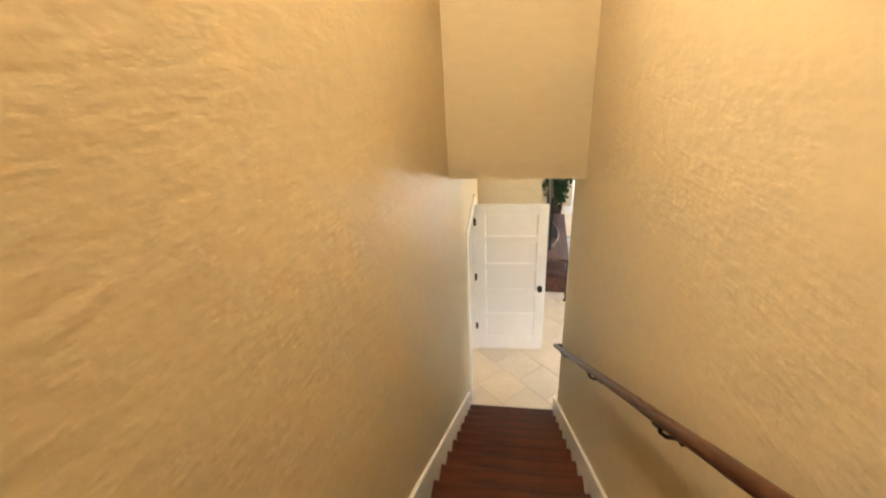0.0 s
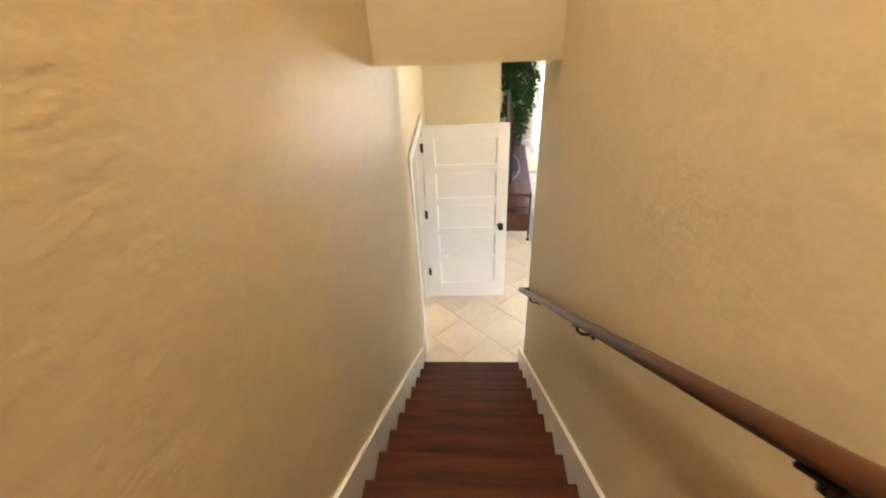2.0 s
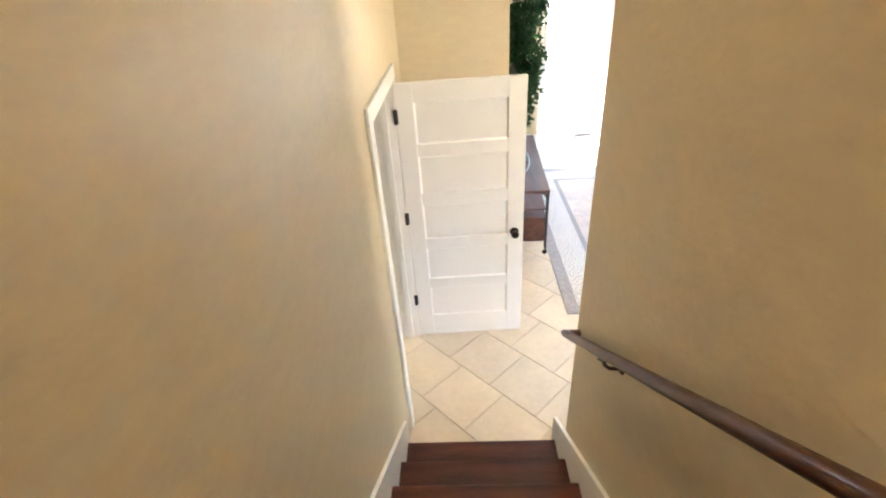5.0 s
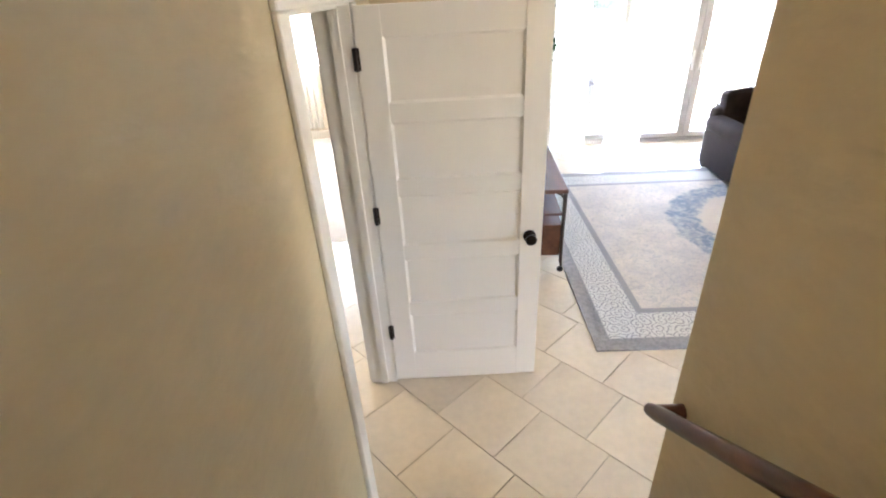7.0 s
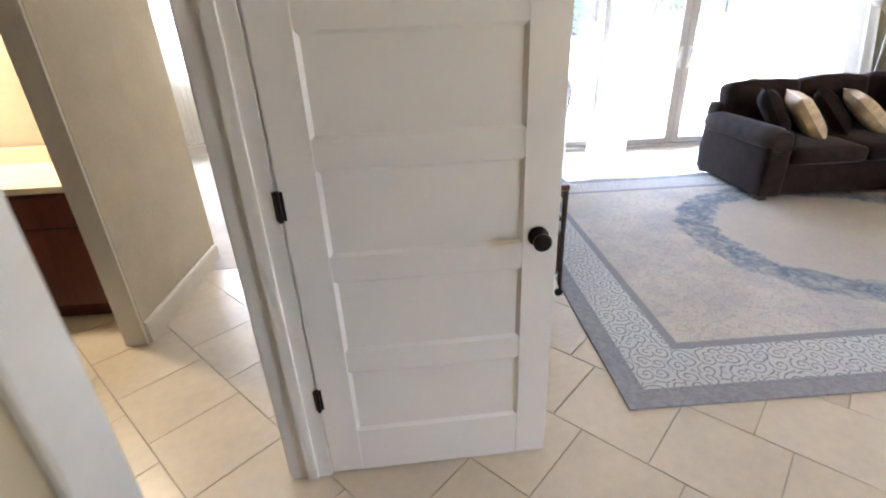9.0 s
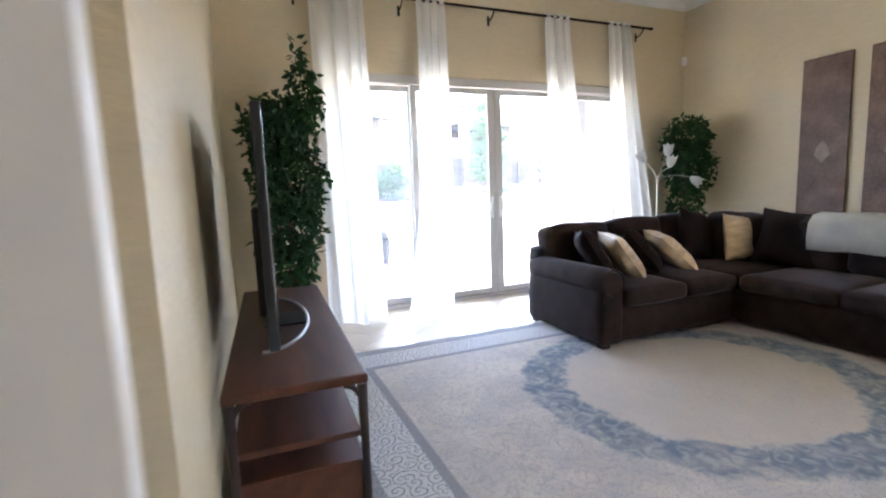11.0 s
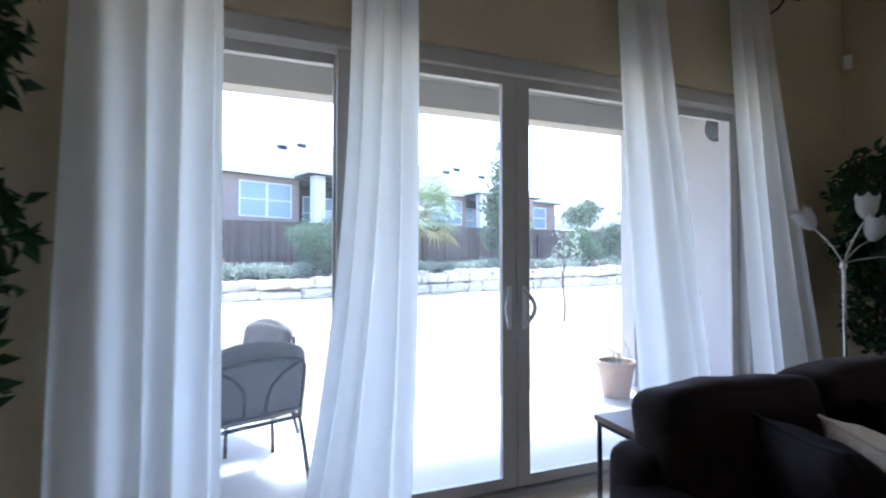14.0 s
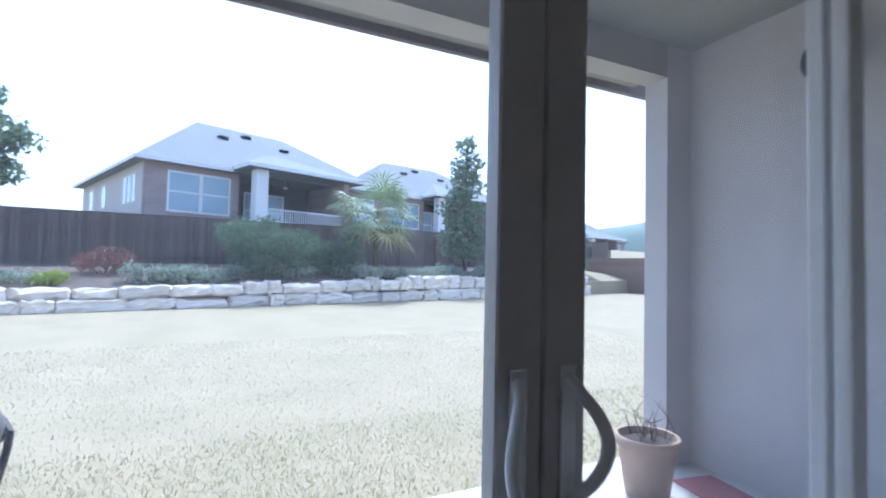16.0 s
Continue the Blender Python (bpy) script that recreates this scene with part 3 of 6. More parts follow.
# motion sensor in the corner
SHELL = mat("white_plastic", (0.78, 0.76, 0.72), 0.4, var=0.02, bump=0.02)
sn = thing("motion_sensor", "small white plastic motion sensor in the wall corner", "sensor", (XRIGHT - 0.055, YFAR - 0.055, 2.90), -45)
bm = bmesh.new()
box(bm, -0.032, -0.022, -0.055, 0.032, 0.022, 0.055, 0.010, 3)
part("case", bm, SHELL, sn, smooth=True)
bm = bmesh.new()
box(bm, -0.022, -0.026, -0.035, 0.022, -0.02, 0.0, 0.004, 2)
part("lens", bm, CEIL, sn)
part("mount", boxes((-0.02, 0.02, -0.04, 0.02, 0.05, 0.04)), SHELL, sn)


# ---------------------------------------------------------------- upholstery helpers
def soft(bm, x0, y0, z0, x1, y1, z1, r, puff=0.0, n=8, wrinkle=0.0, seed=0):
    """A rounded, slightly swollen block of upholstery."""
    c = Vector(((x0 + x1) / 2, (y0 + y1) / 2, (z0 + z1) / 2))
    hx, hy, hz = (x1 - x0) / 2, (y1 - y0) / 2, (z1 - z0) / 2
    r = min(r, hx * 0.98, hy * 0.98, hz * 0.98)
    grid = {}

    def vert(p):
        key = tuple(round(q, 4) for q in p)
        if key not in grid:
            q = Vector((p[0] * hx, p[1] * hy, p[2] * hz))
            inner = Vector((max(-hx + r, min(hx - r, q.x)), max(-hy + r, min(hy - r, q.y)), max(-hz + r, min(hz - r, q.z))))
            d = q - inner
            out = inner + (d.normalized() * r if d.length > 1e-6 else Vector())
            bulge = (1 - p[0] ** 2) * (1 - p[1] ** 2), (1 - p[1] ** 2) * (1 - p[2] ** 2), (1 - p[0] ** 2) * (1 - p[2] ** 2)
            out += Vector((p[0] * bulge[1], p[1] * bulge[2], p[2] * bulge[0])) * puff
            if wrinkle:
                out += noise.noise_vector(out * 7 + Vector((seed, seed * 2.3, 0))) * wrinkle
            grid[key] = bm.verts.new(c + out)
        return grid[key]

    ticks = [math.sin(math.pi / 2 * (2 * k / n - 1)) for k in range(n + 1)]
    for ax in range(3):
        for s in (-1, 1):
            for i in range(n):
                for j in range(n):
                    quad = []
                    for a, b in ((i, j), (i + 1, j), (i + 1, j + 1), (i, j + 1)):
                        p = [0, 0, 0]
                        p[ax], p[(ax + 1) % 3], p[(ax + 2) % 3] = s, ticks[a], ticks[b]
                        quad.append(vert(p))
                    if len(set(quad)) == 4:
                        bm.faces.new(quad)
    return bm


def throw_pillow(w, h, d, seed):
    """A square stuffed pillow, standing in x and z, with four pulled corners."""
    bm = bmesh.new()
    n = 14
    front, back = {}, {}
    for i in range(n + 1):
        for j in range(n + 1):
            u, v = 2 * i / n - 1, 2 * j / n - 1
            edge = max(abs(u), abs(v))
            pull = 1 - 0.09 * (1 - (min(abs(u), abs(v)) ** 2)) * edge ** 6
            t = d * 0.5 * ((1 - u ** 4) * (1 - v ** 4)) ** 0.55
            wob = 0.012 * noise.noise(Vector((u * 2.5 + seed, v * 2.5, seed * 0.7)))
            x, z = u * w / 2 * pull, v * h / 2 * pull + h / 2
            front[i, j] = bm.verts.new((x, -t - wob * (edge < 1), z))
            back[i, j] = front[i, j] if edge >= 1 else bm.verts.new((x, t + wob, z))
    for i in range(n):
        for j in range(n):
            for g in (front, back):
                bm.faces.new((g[i, j], g[i + 1, j], g[i + 1, j + 1], g[i, j + 1]))
    return bm


# ---------------------------------------------------------------- sectional sofa
VELVET = mat("sofa_chenille", (0.025, 0.015, 0.012), 0.85, var=0.28, scale=7, fine=180, bump=0.35, depth=0.004, spec=0.15)
VELVET.node_tree.nodes["Principled BSDF"].inputs["Sheen Weight"].default_value = 0.16
VELVET.node_tree.nodes["Principled BSDF"].inputs["Sheen Roughness"].default_value = 0.45
VELVET.node_tree.nodes["Principled BSDF"].inputs["Sheen Tint"].default_value = (0.75, 0.62, 0.60, 1)
FOOT = mat("sofa_foot_wood", (0.03, 0.018, 0.012), 0.4, var=0.1)
sofa = thing("sectional_sofa", "dark brown chenille corner sofa with rolled arms and loose cushions", "sofa")
SXA, SYF, SYB = 2.905, 3.69, 4.79   # arm's outer side, front and back
XIN, XOUT, YNEAR = 4.42, 5.45, 1.35
part("base", soft(bmesh.new(), SXA + 0.05, SYF + 0.02, 0.05, XOUT, SYB - 0.02, 0.33, 0.03, 0.004, 10), VELVET, sofa, smooth=True)
part("base", soft(bmesh.new(), XIN, YNEAR + 0.04, 0.05, XOUT - 0.004, SYF + 0.03, 0.33, 0.03, 0.004, 10), VELVET, sofa, smooth=True)
bm = bmesh.new()
soft(bm, SXA + 0.03, SYF, 0.045, SXA + 0.24, SYB - 0.06, 0.58, 0.035, 0.006, 10)
part("arm", bm, VELVET, sofa, smooth=True)
bm = bmesh.new()
tube(bm, [(SXA + 0.115, SYF - 0.018 + (SYB - SYF - 0.06) * k / 11, 0.545) for k in range(12)], [0.085] + [0.112] * 10 + [0.09], 22)
part("arm_roll", bm, VELVET, sofa, smooth=True)
bm = bmesh.new()
tube(bm, [(SXA + 0.115 + 0.102 * math.cos(a), SYF - 0.020, 0.545 + 0.102 * math.sin(a)) for a in (2 * math.pi * k / 24 for k in range(25))], 0.006, 6, False)
part("piping", bm, VELVET, sofa, smooth=True)
part("back_frame", soft(bmesh.new(), SXA + 0.06, SYB - 0.22, 0.30, XOUT, SYB, 0.74, 0.07, 0.005, 10), VELVET, sofa, smooth=True)
part("back_frame", soft(bmesh.new(), XOUT - 0.22, YNEAR + 0.02, 0.30, XOUT + 0.001, SYB - 0.10, 0.74, 0.07, 0.005, 10), VELVET, sofa, smooth=True)
for k, (a, b) in enumerate(((SXA + 0.25, 3.83), (3.835, XIN + 0.01))):
    part("seat_cushion", soft(bmesh.new(), a, SYF - 0.025, 0.325, b, SYB - 0.24, 0.475, 0.055, 0.022, 10, 0.006, k), VELVET, sofa, smooth=True)
part("seat_cushion", soft(bmesh.new(), XIN + 0.015, SYF - 0.02, 0.325, XOUT - 0.24, SYB - 0.24, 0.47, 0.055, 0.02, 10, 0.006, 7), VELVET, sofa, smooth=True)
for k in range(3):
    y1 = SYF - 0.026 - 0.77 * k
    part("seat_cushion", soft(bmesh.new(), XIN - 0.025, y1 - 0.765, 0.325, XOUT - 0.24, y1, 0.475, 0.055, 0.022, 10, 0.006, 10 + k), VELVET, sofa, smooth=True)


def back_cushion(x, y, w, rz, lean, seed, h=0.46):
    bm = soft(bmesh.new(), -w / 2, -0.12, 0, w / 2, 0.12, h, 0.065, 0.022, 14, 0.012, seed)
    bmesh.ops.transform(bm, verts=bm.verts, matrix=pose(x, y, 0.465, -lean, 0, rz))
    return part("back_cushion", bm, VELVET, sofa, smooth=True)


back_cushion(3.405, 4.59, 0.72, 0, 9, 1)
back_cushion(4.11, 4.59, 0.70, 0, 9, 2, 0.47)
back_cushion(4.80, 4.60, 0.62, -4, 9, 3, 0.48)
back_cushion(5.18, 4.28, 0.60, -90, 9, 4, 0.48)
for k in range(3):
    back_cushion(5.20, 3.60 - 0.74 * k, 0.72, -90, 9, 5 + k)
for x, y in ((SXA + 0.10, SYF + 0.07), (SXA + 0.10, SYB - 0.10), (XOUT - 0.1, SYB - 0.1), (XIN + 0.08, YNEAR + 0.12), (XOUT - 0.1, YNEAR + 0.12)):
    part("foot", boxes((x - 0.035, y - 0.035, 0.012, x + 0.035, y + 0.035, 0.055)), FOOT, sofa)
bm = soft(bmesh.new(), XIN, YNEAR - 0.2, 0.045, XOUT, YNEAR + 0.03, 0.58, 0.05, 0.006, 8)
part("arm", bm, VELVET, sofa, smooth=True)
bm = tube(bmesh.new(), [(XIN - 0.015 + (XOUT - XIN) * k / 9, YNEAR - 0.085, 0.545) for k in range(10)], [0.085] + [0.112] * 8 + [0.09], 20)
part("arm_roll", bm, VELVET, sofa, smooth=True)

CREAM = mat("cream_satin", (0.76, 0.60, 0.38), 0.42, var=0.08, scale=7, fine=60, bump=0.5, depth=0.008, second=(0.48, 0.32, 0.16), stretch=(1, 1, 3))
CREAM.node_tree.nodes["Principled BSDF"].inputs["Sheen Weight"].default_value = 0.3
DARKP = mat("dark_pillow_cloth", (0.015, 0.0085, 0.0070), 0.85, spec=0.15, var=0.2, scale=9, fine=160, bump=0.3)


def pillow(material, label, x, y, z, size, lean, rz, roll, seed):
    th = thing("throw_pillow", label, "pillow", group="pillows on the sofa")
    th.matrix_world = pose(x, y, z, 0, 0, rz) @ pose(0, 0, 0, -lean, 0, 0) @ pose(0, 0, 0, 0, roll, 0)
    part("cover", throw_pillow(size, size, 0.17, seed), material, th, smooth=True)
    n = 14
    bm = bmesh.new()
    ring = []
    for k in range(57):
        t = 8 * k / 56
        s, f = int(t) % 8, t - int(t)
        side = [(-1 + f, -1), (f, -1), (1, -1 + f), (1, f), (1 - f, 1), (-f, 1), (-1, 1 - f), (-1, -f)][s]
        u, v = side
        pull = 1 - 0.09 * (1 - min(abs(u), abs(v)) ** 2)
        ring.append((u * size / 2 * pull, 0, v * size / 2 * pull + size / 2))
    tube(bm, ring, 0.006, 6, False)
    part("piping", bm, material, th, smooth=True)
    return th


DL, CL = "plump dark brown square throw pillow on the sofa", "plump cream satin square throw pillow on the sofa"
pillow(DARKP, DL, 3.36, 4.12, 0.49, 0.48, 30, 62, 8, 1)
pillow(CREAM, CL, 3.68, 4.12, 0.48, 0.46, 36, 66, -4, 2)
pillow(DARKP, DL, 4.00, 4.16, 0.48, 0.49, 38, 55, 6, 3)
pillow(CREAM, CL, 4.36, 4.14, 0.48, 0.48, 46, 60, -6, 4)
pillow(DARKP, DL, 4.76, 4.33, 0.49, 0.52, 16, 14, 14, 8)
pillow(CREAM, CL, 5.06, 4.06, 0.49, 0.46, 12, -8, 5, 5)
pillow(DARKP, "large dark brown square cushion leaning in the sofa corner", 5.02, 3.66, 0.49, 0.54, 24, -62, 8, 6)

# cream throw folded over the sofa's back
thr = thing("throw_blanket", "cream knitted throw folded over the back of the sofa", "blanket")
KNIT = mat("cream_knit", (0.70, 0.66, 0.58), 0.95, var=0.08, scale=6, fine=140, bump=0.7, depth=0.008)
bm = bmesh.new()
rows = []
for i in range(25):
    y = 3.50 - 0.95 * i / 24
    prof = [(5.045, 0.66), (5.035, 0.78), (5.06, 0.90), (5.12, 0.965), (5.25, 0.985), (5.38, 0.93), (5.46, 0.82), (5.475, 0.62)]
    rows.append([bm.verts.new((x + 0.012 * noise.noise(Vector((y * 3, z * 4, 1))), y, z + 0.012 * noise.noise(Vector((y * 4, x * 3, 5))))) for x, z in prof])
for a, b in zip(rows, rows[1:]):
    for k in range(7):
        bm.faces.new((a[k], a[k + 1], b[k + 1], b[k]))
bmesh.ops.solidify(bm, geom=bm.faces[:], thickness=0.018)
part("cloth", bm, KNIT, thr, smooth=True)

# narrow table behind the sofa
METAL = mat("black_metal", (0.02, 0.02, 0.022), 0.45, metal=0.6, var=0.1, bump=0.05)
OAK = mat("table_top_wood", (0.20, 0.12, 0.06), 0.4, second=(0.11, 0.06, 0.03), scale=3, fine=40, stretch=(0.6, 6, 6), bump=0.08)
et = thing("side_table", "narrow wooden side table on thin black metal legs behind the sofa", "table", (3.46, 5.00, 0.065))
bm = bmesh.new()
box(bm, -0.21, -0.19, 0.575, 0.21, 0.19, 0.60, 0.004, 2)
part("tabletop", bm, OAK, et)
part("apron", boxes((-0.20, -0.18, 0.555, 0.20, -0.165, 0.574), (-0.20, 0.165, 0.555, 0.20, 0.18, 0.574), (-0.20, -0.165, 0.555, -0.185, 0.165, 0.574), (0.185, -0.165, 0.555, 0.20, 0.165, 0.574)), METAL, et)
for x in (-0.20, 0.185):
    for y in (-0.18, 0.165):
        part("leg", boxes((x, y, -0.065, x + 0.015, y + 0.015, 0.555)), METAL, et)

# ---------------------------------------------------------------- floor lamp
lamp = thing("floor_lamp", "slim satin metal floor lamp with tulip-shaped white glass shades", "floor lamp", (5.14, 5.25, 0))
MILK = mat("milk_glass", (0.80, 0.78, 0.76), 0.25, var=0.03, bump=0.02)
part("foot", lathe(bmesh.new(), [(0.001, 0), (0.13, 0), (0.13, 0.012), (0.05, 0.028), (0.012, 0.04), (0.001, 0.04)], 28), CHROME, lamp, smooth=True)
part("pole", tube(bmesh.new(), [(0, 0, 0.03), (0, 0, 1.33)], 0.011, 12), CHROME, lamp, smooth=True)
part("knob", lathe(bmesh.new(), [(0.001, 1.30), (0.02, 1.305), (0.022, 1.33), (0.016, 1.345), (0.001, 1.345)], 16), CHROME, lamp, smooth=True)
for dx, dy, z, tip in ((-0.09, 0.11, 1.55, (-0.45, 0.25, 0.8)), (0.06, -0.09, 1.60, (0.1, 0.0, 1.0)), (0.07, -0.11, 1.47, (0.15, -0.15, 0.9)), (0.20, -0.30, 1.34, (0.45, -0.6, -0.5))):
    d = Vector(tip).normalized()
    end = Vector((dx, dy, z))
    p0 = Vector((0, 0, 1.335))
    mid = p0.lerp(end, 0.5) + Vector((0, 0, 0.05 if z > 1.4 else 0.07))
    pts = [p0.lerp(mid, t / 5).lerp(mid.lerp(end, t / 5), t / 5) for t in range(6)]
    part("arm", tube(bmesh.new(), pts, 0.006, 8), CHROME, lamp, smooth=True)
    bm = bmesh.new()
    sides = 18
    prof = [(0.012, -0.005), (0.030, 0.012), (0.047, 0.04), (0.055, 0.075), (0.056, 0.105), (0.062, 0.135)]
    rings = []
    for r, hgt in prof:
        ring = []
        for k in range(sides):
            a = 2 * math.pi * k / sides
            scal = (0.018 * math.cos(6 * a)) * (hgt / 0.135) ** 3
            ring.append(bm.verts.new((r * math.cos(a), r * math.sin(a), hgt + scal)))
        rings.append(ring)
    for a, b in zip(rings, rings[1:]):
        for k in range(sides):
            bm.faces.new((a[k], a[(k + 1) % sides], b[(k + 1) % sides], b[k]))
    bm.faces.new(rings[0][::-1])
    bmesh.ops.solidify(bm, geom=bm.faces[:], thickness=0.003)
    bmesh.ops.transform(bm, verts=bm.verts, matrix=Matrix.Translation(end) @ d.to_track_quat("Z", "Y").to_matrix().to_4x4())
    part("shade", bm, MILK, lamp, "tulip-shaped white glass shade", smooth=True)

# ---------------------------------------------------------------- wall panels
RUST = mat("mottled_panel", (0.20, 0.12, 0.085), 0.55, second=(0.065, 0.035, 0.028), scale=5, fine=30, bump=0.5, depth=0.01)
PATCH = mat("panel_inlay", (0.26, 0.19, 0.14), 0.5, var=0.2, scale=12, fine=60, bump=0.3)
for y0 in (3.79, 3.18):
    th = thing("wall_art", "tall mottled rust-brown wall panel with a pale leaf motif", "wall art", (XRIGHT, y0, 0), group="wall panels")
    bm = bmesh.new()
    box(bm, -0.035, 0, 0.62, -0.004, 0.46, 2.53, 0.006)
    part("panel", bm, RUST, th)
    bm = bmesh.new()
    v = [bm.verts.new((-0.0385, 0.23 + dy, 1.55 + dz)) for dy, dz in ((0, -0.11), (0.07, -0.03), (0.05, 0.05), (0, 0.12), (-0.05, 0.05), (-0.07, -0.03))]
    w = [bm.verts.new((-0.0345, 0.23 + dy, 1.55 + dz)) for dy, dz in ((0, -0.12), (0.078, -0.03), (0.057, 0.055), (0, 0.13), (-0.057, 0.055), (-0.078, -0.03))]
    bm.faces.new(v)
    for k in range(6):
        bm.faces.new((v[k], v[(k + 1) % 6], w[(k + 1) % 6], w[k]))
    part("motif", bm, PATCH, th, "pale leaf motif")

# ---------------------------------------------------------------- console and television
MAHOG = mat("console_wood", (0.125, 0.042, 0.019), 0.48, second=(0.05, 0.015, 0.008), scale=3, fine=40, stretch=(5, 0.6, 5), bump=0.06, depth=0.002, coat=0.04)
DARKW = mat("console_dark_edge", (0.035, 0.02, 0.016), 0.35, var=0.15, coat=0.2)
con = thing("console_table", "polished red-brown wooden television console on dark castors", "console")
con.matrix_world = pose(0.79, 2.36, 0, 0, 0, -2.4) @ pose(-0.79, -2.36, 0)
CX0, CX1, CY0, CY1, CZ = 0.345, 0.79, 2.36, 4.02, 0.725
bm = bmesh.new()
box(bm, CX0, CY0, CZ - 0.032, CX1, CY1, CZ, 0.008, 2)
part("tabletop", bm, MAHOG, con)
part("shelf", boxes((CX0 + 0.02, CY0 + 0.03, 0.50, CX1 - 0.03, CY1 - 0.03, 0.52)), MAHOG, con)
part("body", boxes((CX0 + 0.02, CY0 + 0.025, 0.15, CX1 - 0.035, CY1 - 0.025, 0.42)), MAHOG, con)
for k in range(3):
    bm = bmesh.new()
    w = (CY1 - CY0 - 0.07) / 3
    y0 = CY0 + 0.03 + k * (w + 0.005)
    box(bm, CX1 - 0.034, y0, 0.16, CX1 - 0.016, y0 + w, 0.41, 0.004)
    d = part("drawer", bm, MAHOG, con)
    bm = lathe(bmesh.new(), [(0.001, 0), (0.008, 0), (0.007, 0.012), (0.016, 0.02), (0.015, 0.028), (0.001, 0.031)], 16)
    bmesh.ops.transform(bm, verts=bm.verts, matrix=pose(CX1 - 0.016, y0 + w / 2, 0.30, 0, 90, 0))
    part("knob", bm, CHROME, d, "bright metal knob", smooth=True)
for y0, y1 in ((CY0 + 0.004, CY0 + 0.03), (CY1 - 0.03, CY1 - 0.004)):
    for x in (CX0 + 0.004, CX1 - 0.034):
        s = 1 if x < 0.5 else -1
        bm = bmesh.new()
        tube(bm, [(x + 0.015, (y0 + y1) / 2, CZ - 0.034), (x + 0.015, (y0 + y1) / 2, 0.42), (x + 0.015, (y0 + y1) / 2, 0.10), (x + 0.015 - s * 0.008, (y0 + y1) / 2, 0.055)], [0.018, 0.014, 0.014, 0.009], 10)
        part("leg", bm, DARKW, con, smooth=True)
        bm = bmesh.new()
        tube(bm, [(x + 0.015 + s * 0.06 * (1 - math.cos(a)), (y0 + y1) / 2, CZ - 0.034 - 0.085 * (1 - math.sin(a))) for a in (math.pi / 2 * k / 6 for k in range(7))], 0.011, 8)
        part("brace", bm, DARKW, con, smooth=True)
        bm = lathe(bmesh.new(), [(0.001, -0.011), (0.020, -0.011), (0.025, -0.006), (0.025, 0.006), (0.020, 0.011), (0.001, 0.011)], 18)
        bmesh.ops.transform(bm, verts=bm.verts, matrix=pose(x + 0.015, (y0 + y1) / 2, 0.026, 90, 0, 0))
        part("castor", bm, METAL, con, smooth=True)

SCREEN = mat("tv_screen", (0.003, 0.003, 0.004), 0.6, var=0.02, bump=0.0, spec=0.0)
BEZEL = mat("tv_bezel", (0.012, 0.012, 0.014), 0.35, var=0.05, bump=0.02)
tv = thing("television", "large black flat-screen television standing on the console", "television", (0.56, 3.22, CZ), -2.4)
bm = bmesh.new()
box(bm, -0.03, -0.72, 0.075, 0.004, 0.72, 0.885, 0.006, 2)
box(bm, -0.06, -0.42, 0.12, -0.03, 0.42, 0.55, 0.01)
part("housing", bm, BEZEL, tv)
part("screen", boxes((0.0045, -0.708, 0.095, 0.0065, 0.708, 0.873)), SCREEN, tv)
bm = bmesh.new()
pts = []
for k in range(25):
    a = math.pi * (k / 24 - 0.5)
    pts.append((0.02 + 0.20 * math.cos(a) - 0.08, 0.50 * math.sin(a), 0.008))
tube(bm, pts, 0.008, 8)
part("stand", bm, mat("stand_metal", (0.30, 0.30, 0.31), 0.4, metal=0.9, var=0.05), tv, "curved metal stand", smooth=True)
part("neck", boxes((-0.03, -0.10, 0.012, -0.008, 0.10, 0.12), (-0.05, -0.12, 0.0, 0.13, 0.12, 0.008)), BEZEL, tv)

# ---------------------------------------------------------------- rug
RX0, RX1, RYA, RYB = 0.81, 5.47, 1.39, 4.62
rug_mat = bpy.data.materials.new("rug_wool")
rug_mat.use_nodes = True
nt = rug_mat.node_tree


def num(op, a, b=None, c=None):
    q = nt.nodes.new("ShaderNodeMath")
    q.operation = op
    for k, v in enumerate((a, b, c)):
        if v is None:
            continue
        if isinstance(v, (int, float)):
            q.inputs[k].default_value = v
        else:
            nt.links.new(v, q.inputs[k])
    return q.outputs[0]


def blend(f, a, b):
    q = nt.nodes.new("ShaderNodeMix")
    q.data_type = "RGBA"
    nt.links.new(f, q.inputs["Factor"])
    for k, v in (("A", a), ("B", b)):
        if isinstance(v, tuple):
            q.inputs[k].default_value = (*v, 1)
        else:
            nt.links.new(v, q.inputs[k])
    return q.outputs["Result"]


def noisy(scale, detail=3, rough=0.5):
    q = nt.nodes.new("ShaderNodeTexNoise")
    q.inputs["Scale"].default_value, q.inputs["Detail"].default_value, q.inputs["Roughness"].default_value = scale, detail, rough
    nt.links.new(tco.outputs["Object"], q.inputs["Vector"])
    return q.outputs[0]


def step(lo, hi, v):
    q = nt.nodes.new("ShaderNodeMapRange")
    q.interpolation_type = "SMOOTHSTEP"
    q.inputs[1].default_value, q.inputs[2].default_value = lo, hi
    nt.links.new(v, q.inputs[0])
    return q.outputs[0]


